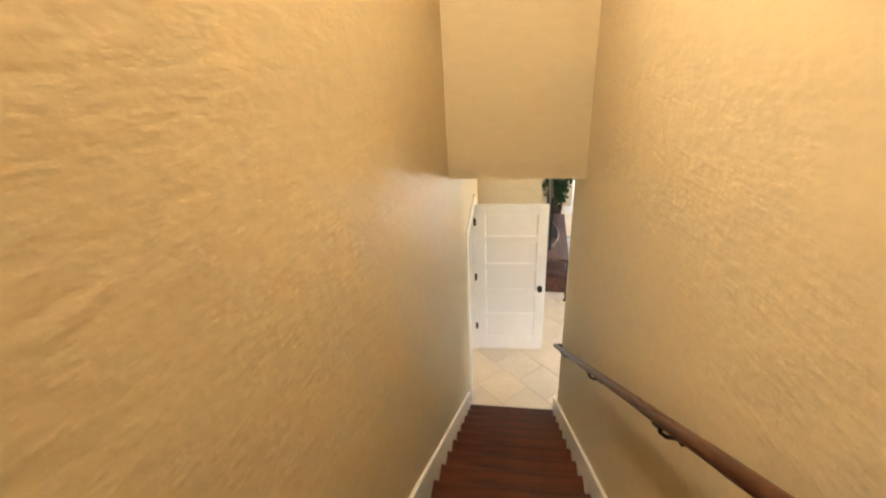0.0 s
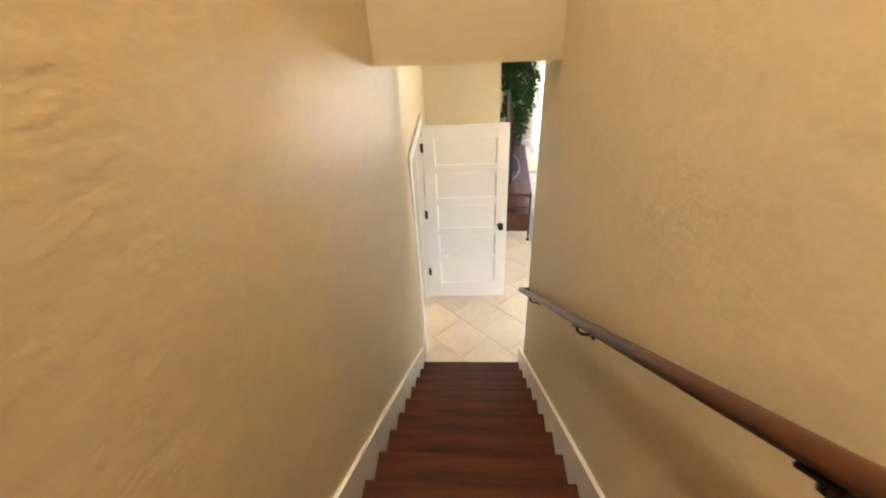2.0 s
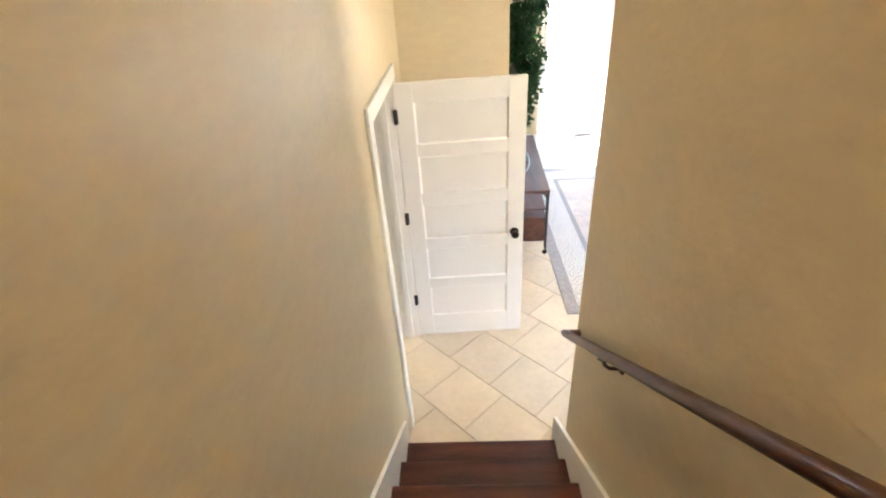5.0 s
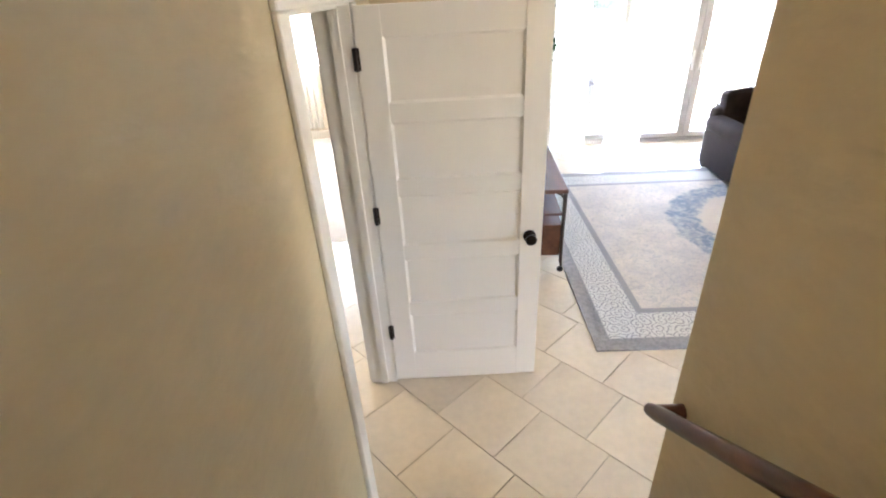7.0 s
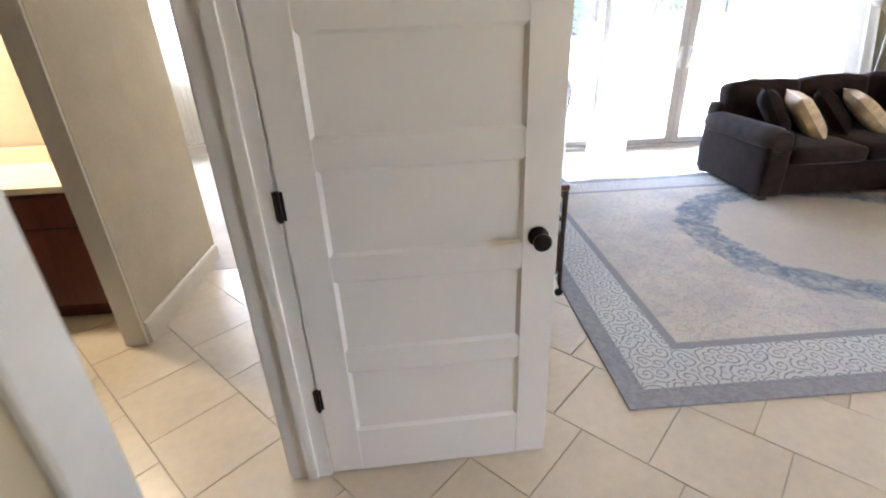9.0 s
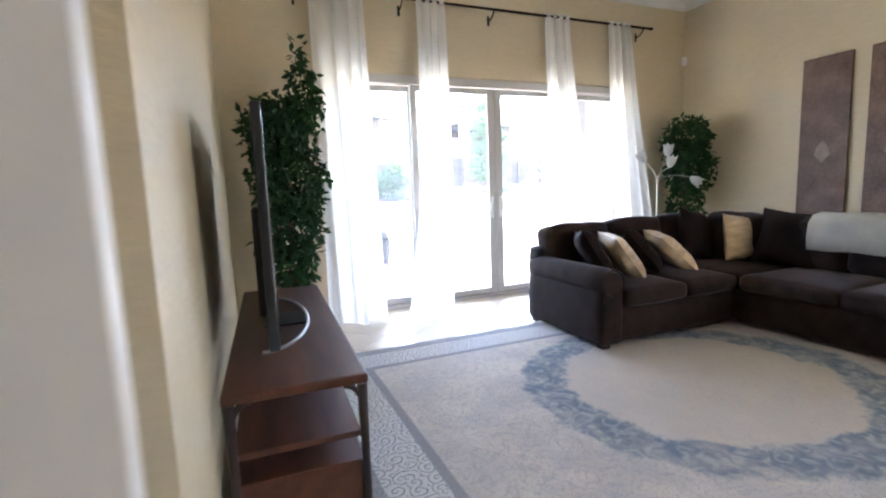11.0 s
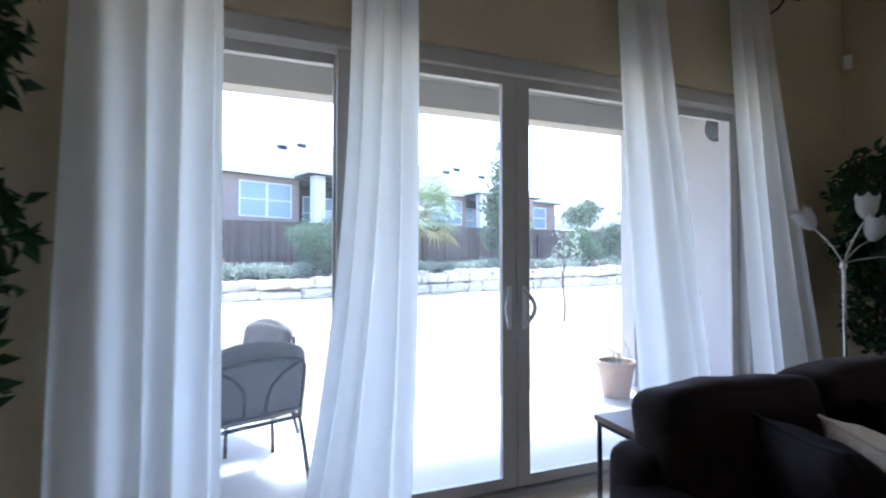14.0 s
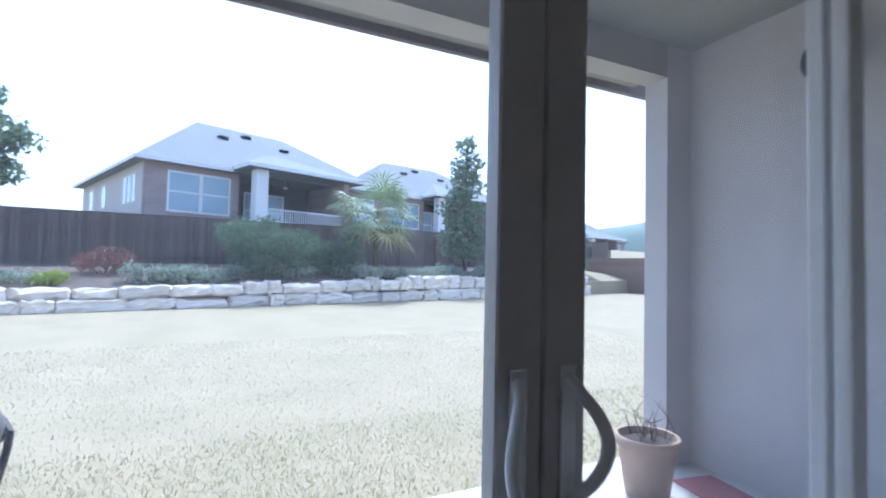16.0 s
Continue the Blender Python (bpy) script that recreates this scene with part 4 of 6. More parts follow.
tco = nt.nodes.new("ShaderNodeTexCoord")
sep = nt.nodes.new("ShaderNodeSeparateXYZ")
nt.links.new(tco.outputs["Object"], sep.inputs[0])
ax, ay = num("ABSOLUTE", sep.outputs[0]), num("ABSOLUTE", sep.outputs[1])
edge = num("MINIMUM", num("SUBTRACT", (RX1 - RX0) / 2, ax), num("SUBTRACT", (RYB - RYA) / 2, ay))
wear = noisy(2.2, 5, 0.6)
grain = noisy(150, 4, 0.7)
vor = nt.nodes.new("ShaderNodeTexVoronoi")
vor.voronoi_dimensions = "2D"
vor.inputs["Scale"].default_value, vor.inputs["Randomness"].default_value = 12.5, 0.85
bend = nt.nodes.new("ShaderNodeVectorMath")
bend.operation = "MULTIPLY_ADD"
wob = nt.nodes.new("ShaderNodeTexNoise")
wob.inputs["Scale"].default_value = 9.0
nt.links.new(tco.outputs["Object"], wob.inputs["Vector"])
nt.links.new(wob.outputs["Color"], bend.inputs[0])
bend.inputs[1].default_value = (0.05, 0.05, 0)
nt.links.new(tco.outputs["Object"], bend.inputs[2])
nt.links.new(bend.outputs[0], vor.inputs["Vector"])
away = nt.nodes.new("ShaderNodeVectorMath")
away.operation = "SUBTRACT"
nt.links.new(bend.outputs[0], away.inputs[0])
nt.links.new(vor.outputs["Position"], away.inputs[1])
asep = nt.nodes.new("ShaderNodeSeparateXYZ")
nt.links.new(away.outputs[0], asep.inputs[0])
ang = num("ARCTAN2", asep.outputs[1], asep.outputs[0])
# every cell of the border holds one spiral
curl = num("ABSOLUTE", num("SINE", num("ADD", num("MULTIPLY", ang, 0.5), num("MULTIPLY", vor.outputs["Distance"], 8.5))))
curl2 = num("ABSOLUTE", num("SINE", num("MULTIPLY", noisy(4.5, 2.5, 0.5), 26.0)))
scroll = step(0.22, 0.5, curl)
field = blend(step(0.35, 0.65, wear), (0.56, 0.52, 0.485), (0.72, 0.65, 0.56))
field = blend(num("MULTIPLY", num("SUBTRACT", 1.0, step(0.1, 0.45, curl2)), 0.35), field, (0.34, 0.36, 0.40))
fine2 = num("ABSOLUTE", num("SINE", num("MULTIPLY", noisy(15.0, 2.5, 0.5), 24.0)))
field = blend(num("MULTIPLY", num("SUBTRACT", 1.0, step(0.15, 0.5, fine2)), 0.42), field, (0.33, 0.32, 0.33))
rr = num("SQRT", num("ADD", num("POWER", num("DIVIDE", sep.outputs[0], 1.04), 2.0), num("POWER", num("DIVIDE", sep.outputs[1], 0.95), 2.0)))
rr = num("ADD", rr, num("MULTIPLY", num("SUBTRACT", noisy(4.0, 5, 0.65), 0.5), 0.36))
disc = num("SUBTRACT", 1.0, step(0.84, 0.90, rr))
ring = num("MULTIPLY", step(0.84, 0.90, rr), num("SUBTRACT", 1.0, step(1.10, 1.17, rr)))
ringcol = blend(step(0.3, 0.6, num("MULTIPLY", curl2, noisy(14, 3, 0.6))), (0.16, 0.21, 0.27), (0.34, 0.37, 0.40))
col = blend(num("MULTIPLY", disc, 0.7), field, (0.60, 0.53, 0.44))
col = blend(num("MULTIPLY", ring, num("ADD", 0.5, num("MULTIPLY", step(0.35, 0.6, noisy(5.0, 5, 0.7)), 0.48))), col, ringcol)
band = blend(scroll, (0.25, 0.26, 0.28), (0.68, 0.67, 0.655))
inner = num("MULTIPLY", step(0.37, 0.385, edge), num("SUBTRACT", 1.0, step(0.425, 0.437, edge)))
outerb = num("SUBTRACT", 1.0, step(0.085, 0.097, edge))
col = blend(num("SUBTRACT", 1.0, step(0.385, 0.40, edge)), col, band)
col = blend(num("MULTIPLY", inner, 0.85), col, (0.27, 0.27, 0.30))
col = blend(outerb, col, blend(step(0.3, 0.7, noisy(30, 4, 0.7)), (0.29, 0.285, 0.305), (0.40, 0.39, 0.405)))
rim = num("MULTIPLY", step(0.085, 0.093, edge), num("SUBTRACT", 1.0, step(0.108, 0.116, edge)))
col = blend(num("MULTIPLY", rim, 0.75), col, (0.24, 0.24, 0.27))
col = blend(num("MULTIPLY", grain, 0.25), col, (0.30, 0.30, 0.32))
rb = nt.nodes["Principled BSDF"]
nt.links.new(col, rb.inputs["Base Color"])
rb.inputs["Roughness"].default_value = 0.95
rb.inputs["Specular IOR Level"].default_value = 0.15
rbump = nt.nodes.new("ShaderNodeBump")
rbump.inputs["Strength"].default_value, rbump.inputs["Distance"].default_value = 0.6, 0.006
nt.links.new(num("ADD", num("MULTIPLY", scroll, 0.5), grain), rbump.inputs["Height"])
nt.links.new(rbump.outputs[0], rb.inputs["Normal"])
rug = thing("rug", "large worn blue-grey and beige oriental rug with scroll border", "rug", ((RX0 + RX1) / 2, (RYA + RYB) / 2, 0))
bm = bmesh.new()
box(bm, -(RX1 - RX0) / 2, -(RYB - RYA) / 2, 0.0, (RX1 - RX0) / 2, (RYB - RYA) / 2, 0.012, 0.004, 2)
part("rug_body", bm, rug_mat, rug)


# ---------------------------------------------------------------- leaves
def leaf_cloud(name, pts, size, material, seed, parent=None, droop=0.3, slim=0.45, out=None):
    """Many folded leaves at pts, joined in one mesh. out: a centre from which they point away."""
    rng = np.random.default_rng(seed)
    verts, faces = [], []
    for p in pts:
        d = rng.normal(size=3)
        if out is not None:
            d = d * 0.6 + (np.array(p) - np.array(out)) * np.array((1, 1, 0.6)) / (np.linalg.norm(np.array(p) - np.array(out)) + 1e-3)
        d[2] -= droop
        d /= np.linalg.norm(d)
        s = np.cross(d, rng.normal(size=3))
        s /= np.linalg.norm(s) + 1e-9
        nrm = np.cross(s, d)
        L = size * rng.uniform(0.65, 1.25)
        w = L * slim * 0.5
        k = len(verts)
        p = np.array(p)
        verts += [tuple(p), tuple(p + d * L * 0.45 + s * w + nrm * w * 0.35), tuple(p + d * L - nrm * w * 0.3), tuple(p + d * L * 0.45 - s * w + nrm * w * 0.35)]
        faces += [(k, k + 1, k + 2), (k, k + 2, k + 3)]
    me = bpy.data.meshes.new(name)
    me.from_pydata(verts, [], faces)
    me.materials.append(material)
    ob = new(name, me)
    if parent:
        ob.parent = parent
    return ob


def leafy(name, color, second, trans=0.25):
    m = mat(name, color, 0.5, second=second, scale=3.0, fine=20, bump=0.0, spec=0.25)
    q = m.node_tree
    t, x = q.nodes.new("ShaderNodeBsdfTranslucent"), q.nodes.new("ShaderNodeMixShader")
    t.inputs[0].default_value = (*[c * 1.4 for c in color], 1)
    x.inputs[0].default_value = trans
    q.links.new(q.nodes["Principled BSDF"].outputs[0], x.inputs[1])
    q.links.new(t.outputs[0], x.inputs[2])
    q.links.new(x.outputs[0], q.nodes["Material Output"].inputs[0])
    # single leaves differ a little
    geo, hs, mr = q.nodes.new("ShaderNodeNewGeometry"), q.nodes.new("ShaderNodeHueSaturation"), q.nodes.new("ShaderNodeMapRange")
    mr.inputs[3].default_value, mr.inputs[4].default_value = 0.6, 1.4
    q.links.new(geo.outputs["Random Per Island"], mr.inputs[0])
    q.links.new(mr.outputs[0], hs.inputs["Value"])
    src = q.nodes["Principled BSDF"].inputs["Base Color"].links[0].from_socket
    q.links.new(src, hs.inputs["Color"])
    q.links.new(hs.outputs[0], q.nodes["Principled BSDF"].inputs["Base Color"])
    return m


FICUS = leafy("ficus_leaf", (0.030, 0.078, 0.021), (0.011, 0.031, 0.010), 0.2)
BARK = mat("bark", (0.13, 0.095, 0.065), 0.9, var=0.25, scale=8, fine=60, bump=0.6, depth=0.01)
SOIL = mat("soil", (0.05, 0.035, 0.025), 0.95, var=0.3, scale=20, fine=90, bump=0.6)
WICKER = mat("dark_pot", (0.055, 0.030, 0.022), 0.6, var=0.3, scale=10, fine=70, bump=0.6, stretch=(1, 1, 5))


def blob_points(rng, n, lobes):
    """Points scattered near the skin of several lumps (x, y, z, rx, ry, rz)."""
    vol = [l[3] * l[4] * l[5] for l in lobes]
    pts = []
    while len(pts) < n:
        l = lobes[rng.choice(len(lobes), p=np.array(vol) / sum(vol))]
        d = rng.normal(size=3)
        d /= np.linalg.norm(d)
        r = rng.uniform(0.35, 1.0) ** 0.5 * rng.uniform(0.85, 1.1)
        pts.append((l[0] + d[0] * l[3] * r, l[1] + d[1] * l[4] * r, l[2] + d[2] * l[5] * r))
    return pts


def potted_tree(at, label, lobes, n, size, seed, pot_r, pot_h, stems, leaf_mat=FICUS, slim=0.5):
    rng = np.random.default_rng(seed)
    th = thing("potted_plant", label, "plant", at)
    part("pot", lathe(bmesh.new(), [(0.001, 0), (pot_r * 0.78, 0), (pot_r * 0.82, 0.01), (pot_r, pot_h - 0.03), (pot_r * 1.05, pot_h - 0.025), (pot_r * 1.05, pot_h), (pot_r * 0.93, pot_h), (pot_r * 0.9, pot_h - 0.04), (0.001, pot_h - 0.04)], 28), WICKER, th, "dark brown pot", smooth=True)
    part("soil", lathe(bmesh.new(), [(0.001, pot_h - 0.038), (pot_r * 0.88, pot_h - 0.038), (0.001, pot_h - 0.025)], 20), SOIL, th)
    bm = bmesh.new()
    for k in range(stems):
        l = lobes[k % len(lobes)]
        a = 6.28 * k / stems
        p0 = Vector((0.04 * math.cos(a), 0.04 * math.sin(a), pot_h - 0.04))
        p1 = Vector((l[0], l[1], l[2] + l[5] * 0.5))
        mid = p0.lerp(p1, 0.5) + Vector((rng.uniform(-0.05, 0.05), rng.uniform(-0.05, 0.05), 0))
        pts = [p0.lerp(mid, t / 8).lerp(mid.lerp(p1, t / 8), t / 8) for t in range(9)]
        tube(bm, pts, [0.014 - 0.0012 * t for t in range(9)], 7)
        for _ in range(5):
            t = rng.uniform(0.35, 0.95)
            q = pts[int(t * 8)]
            e = q + Vector((rng.uniform(-1, 1) * l[3] * 0.8, rng.uniform(-1, 1) * l[4] * 0.8, rng.uniform(0.0, 0.35)))
            tube(bm, [q, q.lerp(e, 0.5) + Vector((0, 0, 0.03)), e], [0.005, 0.004, 0.002], 5)
    part("trunk", bm, BARK, th, smooth=True)
    leaf_cloud("foliage", blob_points(rng, n, lobes), size, leaf_mat, seed, th, 0.45, slim)
    return th


potted_tree((0.80, 5.20, 0), "tall dense artificial ficus tree in a dark pot", [
    (-0.06, 0.05, 1.85, 0.27, 0.27, 0.30), (0.08, 0.0, 1.95, 0.26, 0.26, 0.22), (0.05, 0.0, 1.45, 0.31, 0.29, 0.38), (0.05, 0.0, 1.05, 0.28, 0.26, 0.35),
    (0.02, 0.0, 0.72, 0.20, 0.20, 0.28), (0.20, 0.02, 2.22, 0.14, 0.13, 0.25), (0.19, 0.02, 2.52, 0.08, 0.08, 0.12), (0.33, -0.02, 2.10, 0.09, 0.09, 0.15), (-0.18, 0.05, 1.55, 0.12, 0.12, 0.25), (-0.18, -0.05, 0.85, 0.12, 0.1, 0.12), (0.02, 0.0, 0.52, 0.17, 0.17, 0.16)], 4200, 0.085, 21, 0.135, 0.36, 5)
potted_tree((5.68, 5.32, 0), "bushy artificial ficus tree in the room corner", [
    (0.0, 0.0, 1.85, 0.30, 0.28, 0.26), (0.08, 0.0, 1.45, 0.34, 0.30, 0.36), (0.02, 0.0, 1.05, 0.24, 0.24, 0.30), (-0.16, -0.05, 1.65, 0.18, 0.18, 0.25), (0.16, -0.02, 2.02, 0.12, 0.12, 0.12)], 2400, 0.085, 22, 0.15, 0.36, 4)
BROAD = leafy("broad_leaf", (0.055, 0.15, 0.03), (0.025, 0.075, 0.018), 0.2)
potted_tree((0.94, 0.10, 0), "leafy green plant in a dark pot beside the stair wall", [(0.02, -0.05, 1.07, 0.22, 0.18, 0.15), (-0.14, 0.0, 1.13, 0.11, 0.11, 0.09), (-0.03, 0.0, 0.84, 0.20, 0.18, 0.14)], 125, 0.09, 23, 0.14, 0.34, 4, BROAD, 0.8)

# ---------------------------------------------------------------- patio
CONC = mat("patio_concrete", (0.56, 0.53, 0.49), 0.85, var=0.06, scale=1.6, fine=60, bump=0.25, depth=0.003)
STUCCO = mat("stucco", (0.52, 0.485, 0.475), 0.9, var=0.04, scale=3, fine=30, bump=0.25, depth=0.005)
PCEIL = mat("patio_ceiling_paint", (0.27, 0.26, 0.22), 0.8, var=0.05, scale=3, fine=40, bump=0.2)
BEAMP = mat("beam_paint", (0.42, 0.38, 0.33), 0.7, var=0.05, scale=3, fine=40, bump=0.2)
bm = bmesh.new()
box(bm, -3.4, YFAR + 0.23, -0.30, 6.6, 7.90, -0.05, 0.01, 2)
structure("patio", bm, CONC, "pale broom-finished concrete patio slab", "patio")
structure("wall_patio", boxes((5.98, YFAR + 0.23, -0.3, 6.15, 7.62, 3.05)), STUCCO, "pale stucco side wall of the patio", "wall")
structure("column", boxes((5.72, 7.62, -0.05, 6.16, 7.82, 3.05)), STUCCO, "square stucco column at the patio's edge", "column")
structure("beam", boxes((-3.6, 7.62, 2.80, 5.72, 7.82, 3.05)), BEAMP, "beige painted beam along the patio's edge", "beam")
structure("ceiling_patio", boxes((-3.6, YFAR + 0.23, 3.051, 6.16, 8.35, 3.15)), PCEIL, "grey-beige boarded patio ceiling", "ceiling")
structure("fascia", boxes((-3.6, 8.36, 2.99, 6.4, 8.42, 3.20)), mat("fascia_brown", (0.10, 0.07, 0.055), 0.6, var=0.1), "dark brown fascia board of the patio roof", "fascia")
structure("wall_outer", boxes((XTV, YFAR + 0.222, -0.3, SX0 - 0.005, YFAR + 0.30, 3.05), (SX1 + 0.005, YFAR + 0.222, -0.3, 5.975, YFAR + 0.30, 3.05), (SX0 - 0.005, YFAR + 0.222, SZ + 0.005, SX1 + 0.005, YFAR + 0.30, 3.05)), STUCCO, "pale stucco house wall round the garden door", "wall")
structure("roof_house", boxes((-4.8, -7.0, 5.75, 6.8, 6.1, 5.9), (-4.8, 6.1, 3.76, 6.8, 8.36, 3.9)), mat("roof_board", (0.16, 0.14, 0.13), 0.9, var=0.1), "plain roof closing the house", "roof")
structure("wall_upper", boxes((-4.8, 6.02, 3.16, 6.6, 6.1, 5.75)), STUCCO, "plain stucco upper wall of the house", "wall")

sc = thing("wall_speaker", "round grey wall-mounted outdoor speaker on the patio wall", "speaker", (5.98, 6.68, 2.62))
bm = lathe(bmesh.new(), [(0.001, 0), (0.06, 0), (0.13, 0.05), (0.14, 0.10), (0.12, 0.13), (0.001, 0.14)], 24)
bmesh.ops.transform(bm, verts=bm.verts, matrix=pose(-0.005, 0, 0, 0, -90, 0))
part("horn", bm, BEZEL, sc, smooth=True)
part("bracket", boxes((-0.02, -0.03, 0.10, -0.001, 0.03, 0.22)), METAL, sc)

CLAY = mat("clay_pot", (0.42, 0.29, 0.21), 0.8, var=0.12, scale=5, fine=50, bump=0.25)
pot = thing("clay_planter", "large weathered terracotta planter with a few dry twigs", "planter", (5.27, 7.40, -0.05))
part("pot", lathe(bmesh.new(), [(0.001, 0), (0.125, 0), (0.135, 0.015), (0.178, 0.31), (0.198, 0.314), (0.204, 0.33), (0.200, 0.362), (0.192, 0.37), (0.176, 0.366), (0.166, 0.32), (0.001, 0.32)], 32), CLAY, pot, smooth=True)
part("soil", lathe(bmesh.new(), [(0.001, 0.322), (0.164, 0.322), (0.07, 0.334), (0.001, 0.338)], 20), SOIL, pot)
bm = bmesh.new()
rt = random.Random(4)
for k in range(16):
    a, r = rt.uniform(0, 6.28), rt.uniform(0.02, 0.13)
    p = Vector((r * math.cos(a), r * math.sin(a), 0.325))
    tube(bm, [p, p + Vector((rt.uniform(-0.06, 0.06), rt.uniform(-0.06, 0.06), rt.uniform(0.06, 0.16))), p + Vector((rt.uniform(-0.14, 0.14), rt.uniform(-0.14, 0.14), rt.uniform(0.12, 0.26)))], [0.004, 0.003, 0.0015], 5)
part("twigs", bm, BARK, pot)
RED = mat("red_coir", (0.38, 0.12, 0.13), 0.9, var=0.15, scale=8, fine=160, bump=0.5)
mt = thing("door_mat", "faded red mat lying on the concrete patio", "mat", (5.66, 7.03, -0.05), -10)
bm = bmesh.new()
box(bm, -0.16, -0.42, 0, 0.16, 0.40, 0.014, 0.004)
part("mat", bm, RED, mt)

IRON = mat("cast_aluminium", (0.035, 0.028, 0.025), 0.5, metal=0.5, var=0.2, scale=20, fine=90, bump=0.2)
TAUPE = mat("outdoor_cloth", (0.17, 0.15, 0.142), 0.9, var=0.06, scale=5, fine=200, bump=0.4)


def patio_chair(at, rz):
    """A metal armchair with a buttoned cushion; its back is on -y, its seat looks to +y."""
    th = thing("patio_chair", "dark metal patio armchair with a taupe buttoned cushion", "chair", at, rz, "patio chairs")
    w = 0.29
    for s in (-1, 1):
        part("leg", tube(bmesh.new(), [(s * w, -0.20, 0.40), (s * (w + 0.01), -0.26, 0.2), (s * (w + 0.02), -0.31, 0.0)], 0.014, 8), IRON, th, smooth=True)
        part("leg", tube(bmesh.new(), [(s * w, 0.27, 0.40), (s * (w + 0.01), 0.29, 0.2), (s * (w + 0.02), 0.30, 0.0)], 0.014, 8), IRON, th, smooth=True)
        part("arm", tube(bmesh.new(), [(s * w, -0.25, 0.62), (s * (w + 0.02), -0.05, 0.645), (s * (w + 0.03), 0.18, 0.64), (s * (w + 0.02), 0.27, 0.60), (s * w, 0.27, 0.40)], 0.014, 8), IRON, th, smooth=True)
    part("seat_frame", tube(bmesh.new(), [(-w, -0.2, 0.39), (w, -0.2, 0.39), (w, 0.28, 0.39), (-w, 0.28, 0.39), (-w, -0.2, 0.39)], 0.014, 8), IRON, th, smooth=True)
    arch = [(-w, -0.20, 0.38), (-w, -0.255, 0.62), (-w + 0.004, -0.280, 0.73), (-w + 0.02, -0.288, 0.77), (-w * 0.55, -0.296, 0.795), (0, -0.30, 0.805), (w * 0.55, -0.296, 0.795), (w - 0.02, -0.288, 0.77), (w - 0.004, -0.280, 0.73), (w, -0.255, 0.62), (w, -0.20, 0.38)]
    part("back_frame", tube(bmesh.new(), arch, 0.014, 8), IRON, th, smooth=True)
    part("back_rail", tube(bmesh.new(), [(-w, -0.216, 0.45), (w, -0.216, 0.45)], 0.012, 8), IRON, th, smooth=True)
    for s in (-1, 1):
        part("splat", tube(bmesh.new(), [(s * 0.065, -0.217, 0.45), (s * 0.066, -0.240, 0.55), (s * 0.085, -0.260, 0.63), (s * 0.15, -0.280, 0.71), (s * 0.26, -0.289, 0.772)], 0.011, 8), IRON, th, smooth=True)
    bm = soft(bmesh.new(), -w - 0.015, -0.085, 0.0, w + 0.015, 0.0, 0.435, 0.04, 0.022, 14, 0.008, 3)
    for v in bm.verts:
        v.co.z += 0.045 * max(0.0, (v.co.z - 0.2) / 0.235) * (1 - (v.co.x / w) ** 2)
        for bx in (-0.14, 0.14):
            for bz in (0.16, 0.33):
                v.co.y -= 0.035 * math.exp(-((v.co.x - bx) ** 2 + (v.co.z - bz) ** 2) / 0.003) * (v.co.y > -0.04)
    bmesh.ops.transform(bm, verts=bm.verts, matrix=pose(0, -0.105, 0.43, 12, 0, 0))
    part("back_cushion", bm, TAUPE, th, "taupe buttoned cushion", smooth=True)
    part("seat_cushion", soft(bmesh.new(), -w + 0.01, -0.19, 0.40, w - 0.01, 0.29, 0.49, 0.04, 0.02, 10, 0.008, 4), TAUPE, th, "taupe cushion", smooth=True)
    return th


chair = patio_chair((1.74, 6.75, -0.05), 20)
copy_thing(chair, pose(1.70, 7.56, -0.05, 0, 0, 122))
tb = thing("patio_table", "round dark metal patio table with a glass top", "table", (1.10, 7.18, -0.05))
TTOP = mat("table_glass", (0.45, 0.50, 0.52), 0.12, var=0.03, bump=0.0)
part("tabletop", lathe(bmesh.new(), [(0.001, 0.70), (0.60, 0.70), (0.61, 0.706), (0.60, 0.712), (0.001, 0.712)], 40), TTOP, tb, "pale glass top", smooth=True)
part("rim", tube(bmesh.new(), [(0.60 * math.cos(a), 0.60 * math.sin(a), 0.69) for a in (2 * math.pi * k / 40 for k in range(41))], 0.014, 8, False), IRON, tb, smooth=True)
for k in range(4):
    a = math.pi / 4 + math.pi / 2 * k
    part("leg", tube(bmesh.new(), [(0.52 * math.cos(a), 0.52 * math.sin(a), 0.68), (0.30 * math.cos(a), 0.30 * math.sin(a), 0.35), (0.44 * math.cos(a), 0.44 * math.sin(a), 0.0)], 0.016, 8), IRON, tb, smooth=True)

# ---------------------------------------------------------------- garden
YO = pose(YARD[0], YARD[1], 0, 0, 0, YARD[2])


def ypt(u, v, z):
    return YO @ Vector((u, v, z))


LAWN = mat("dormant_lawn", (0.335, 0.275, 0.18), 0.95, second=(0.265, 0.225, 0.14), scale=0.9, fine=14, bump=0.8, depth=0.03, spec=0.1)
gv = [(-120, -0.14), (-45, -0.14), (-25, -0.14), (-16, -0.14), (-11.1, -0.14), (-10.72, -0.14), (-10.66, 0.42), (-9, 0.85), (-6.4, 1.15), (-5.8, 1.25), (-3, 2.6), (-0.5, 3.4), (14, 3.7), (60, 5.0), (400, 8.0), (1500, 10.0)]
gu = [-1500, -200, -60, -30, -20, -12, -8, -4, 0, 4, 8, 12, 16, 20, 30, 60, 200, 1500]
bm = bmesh.new()
gr = [[bm.verts.new(ypt(u, v, z + (0.12 * (u / 12) if -10.7 < v < -5 and abs(u) < 40 else 0))) for u in gu] for v, z in gv]
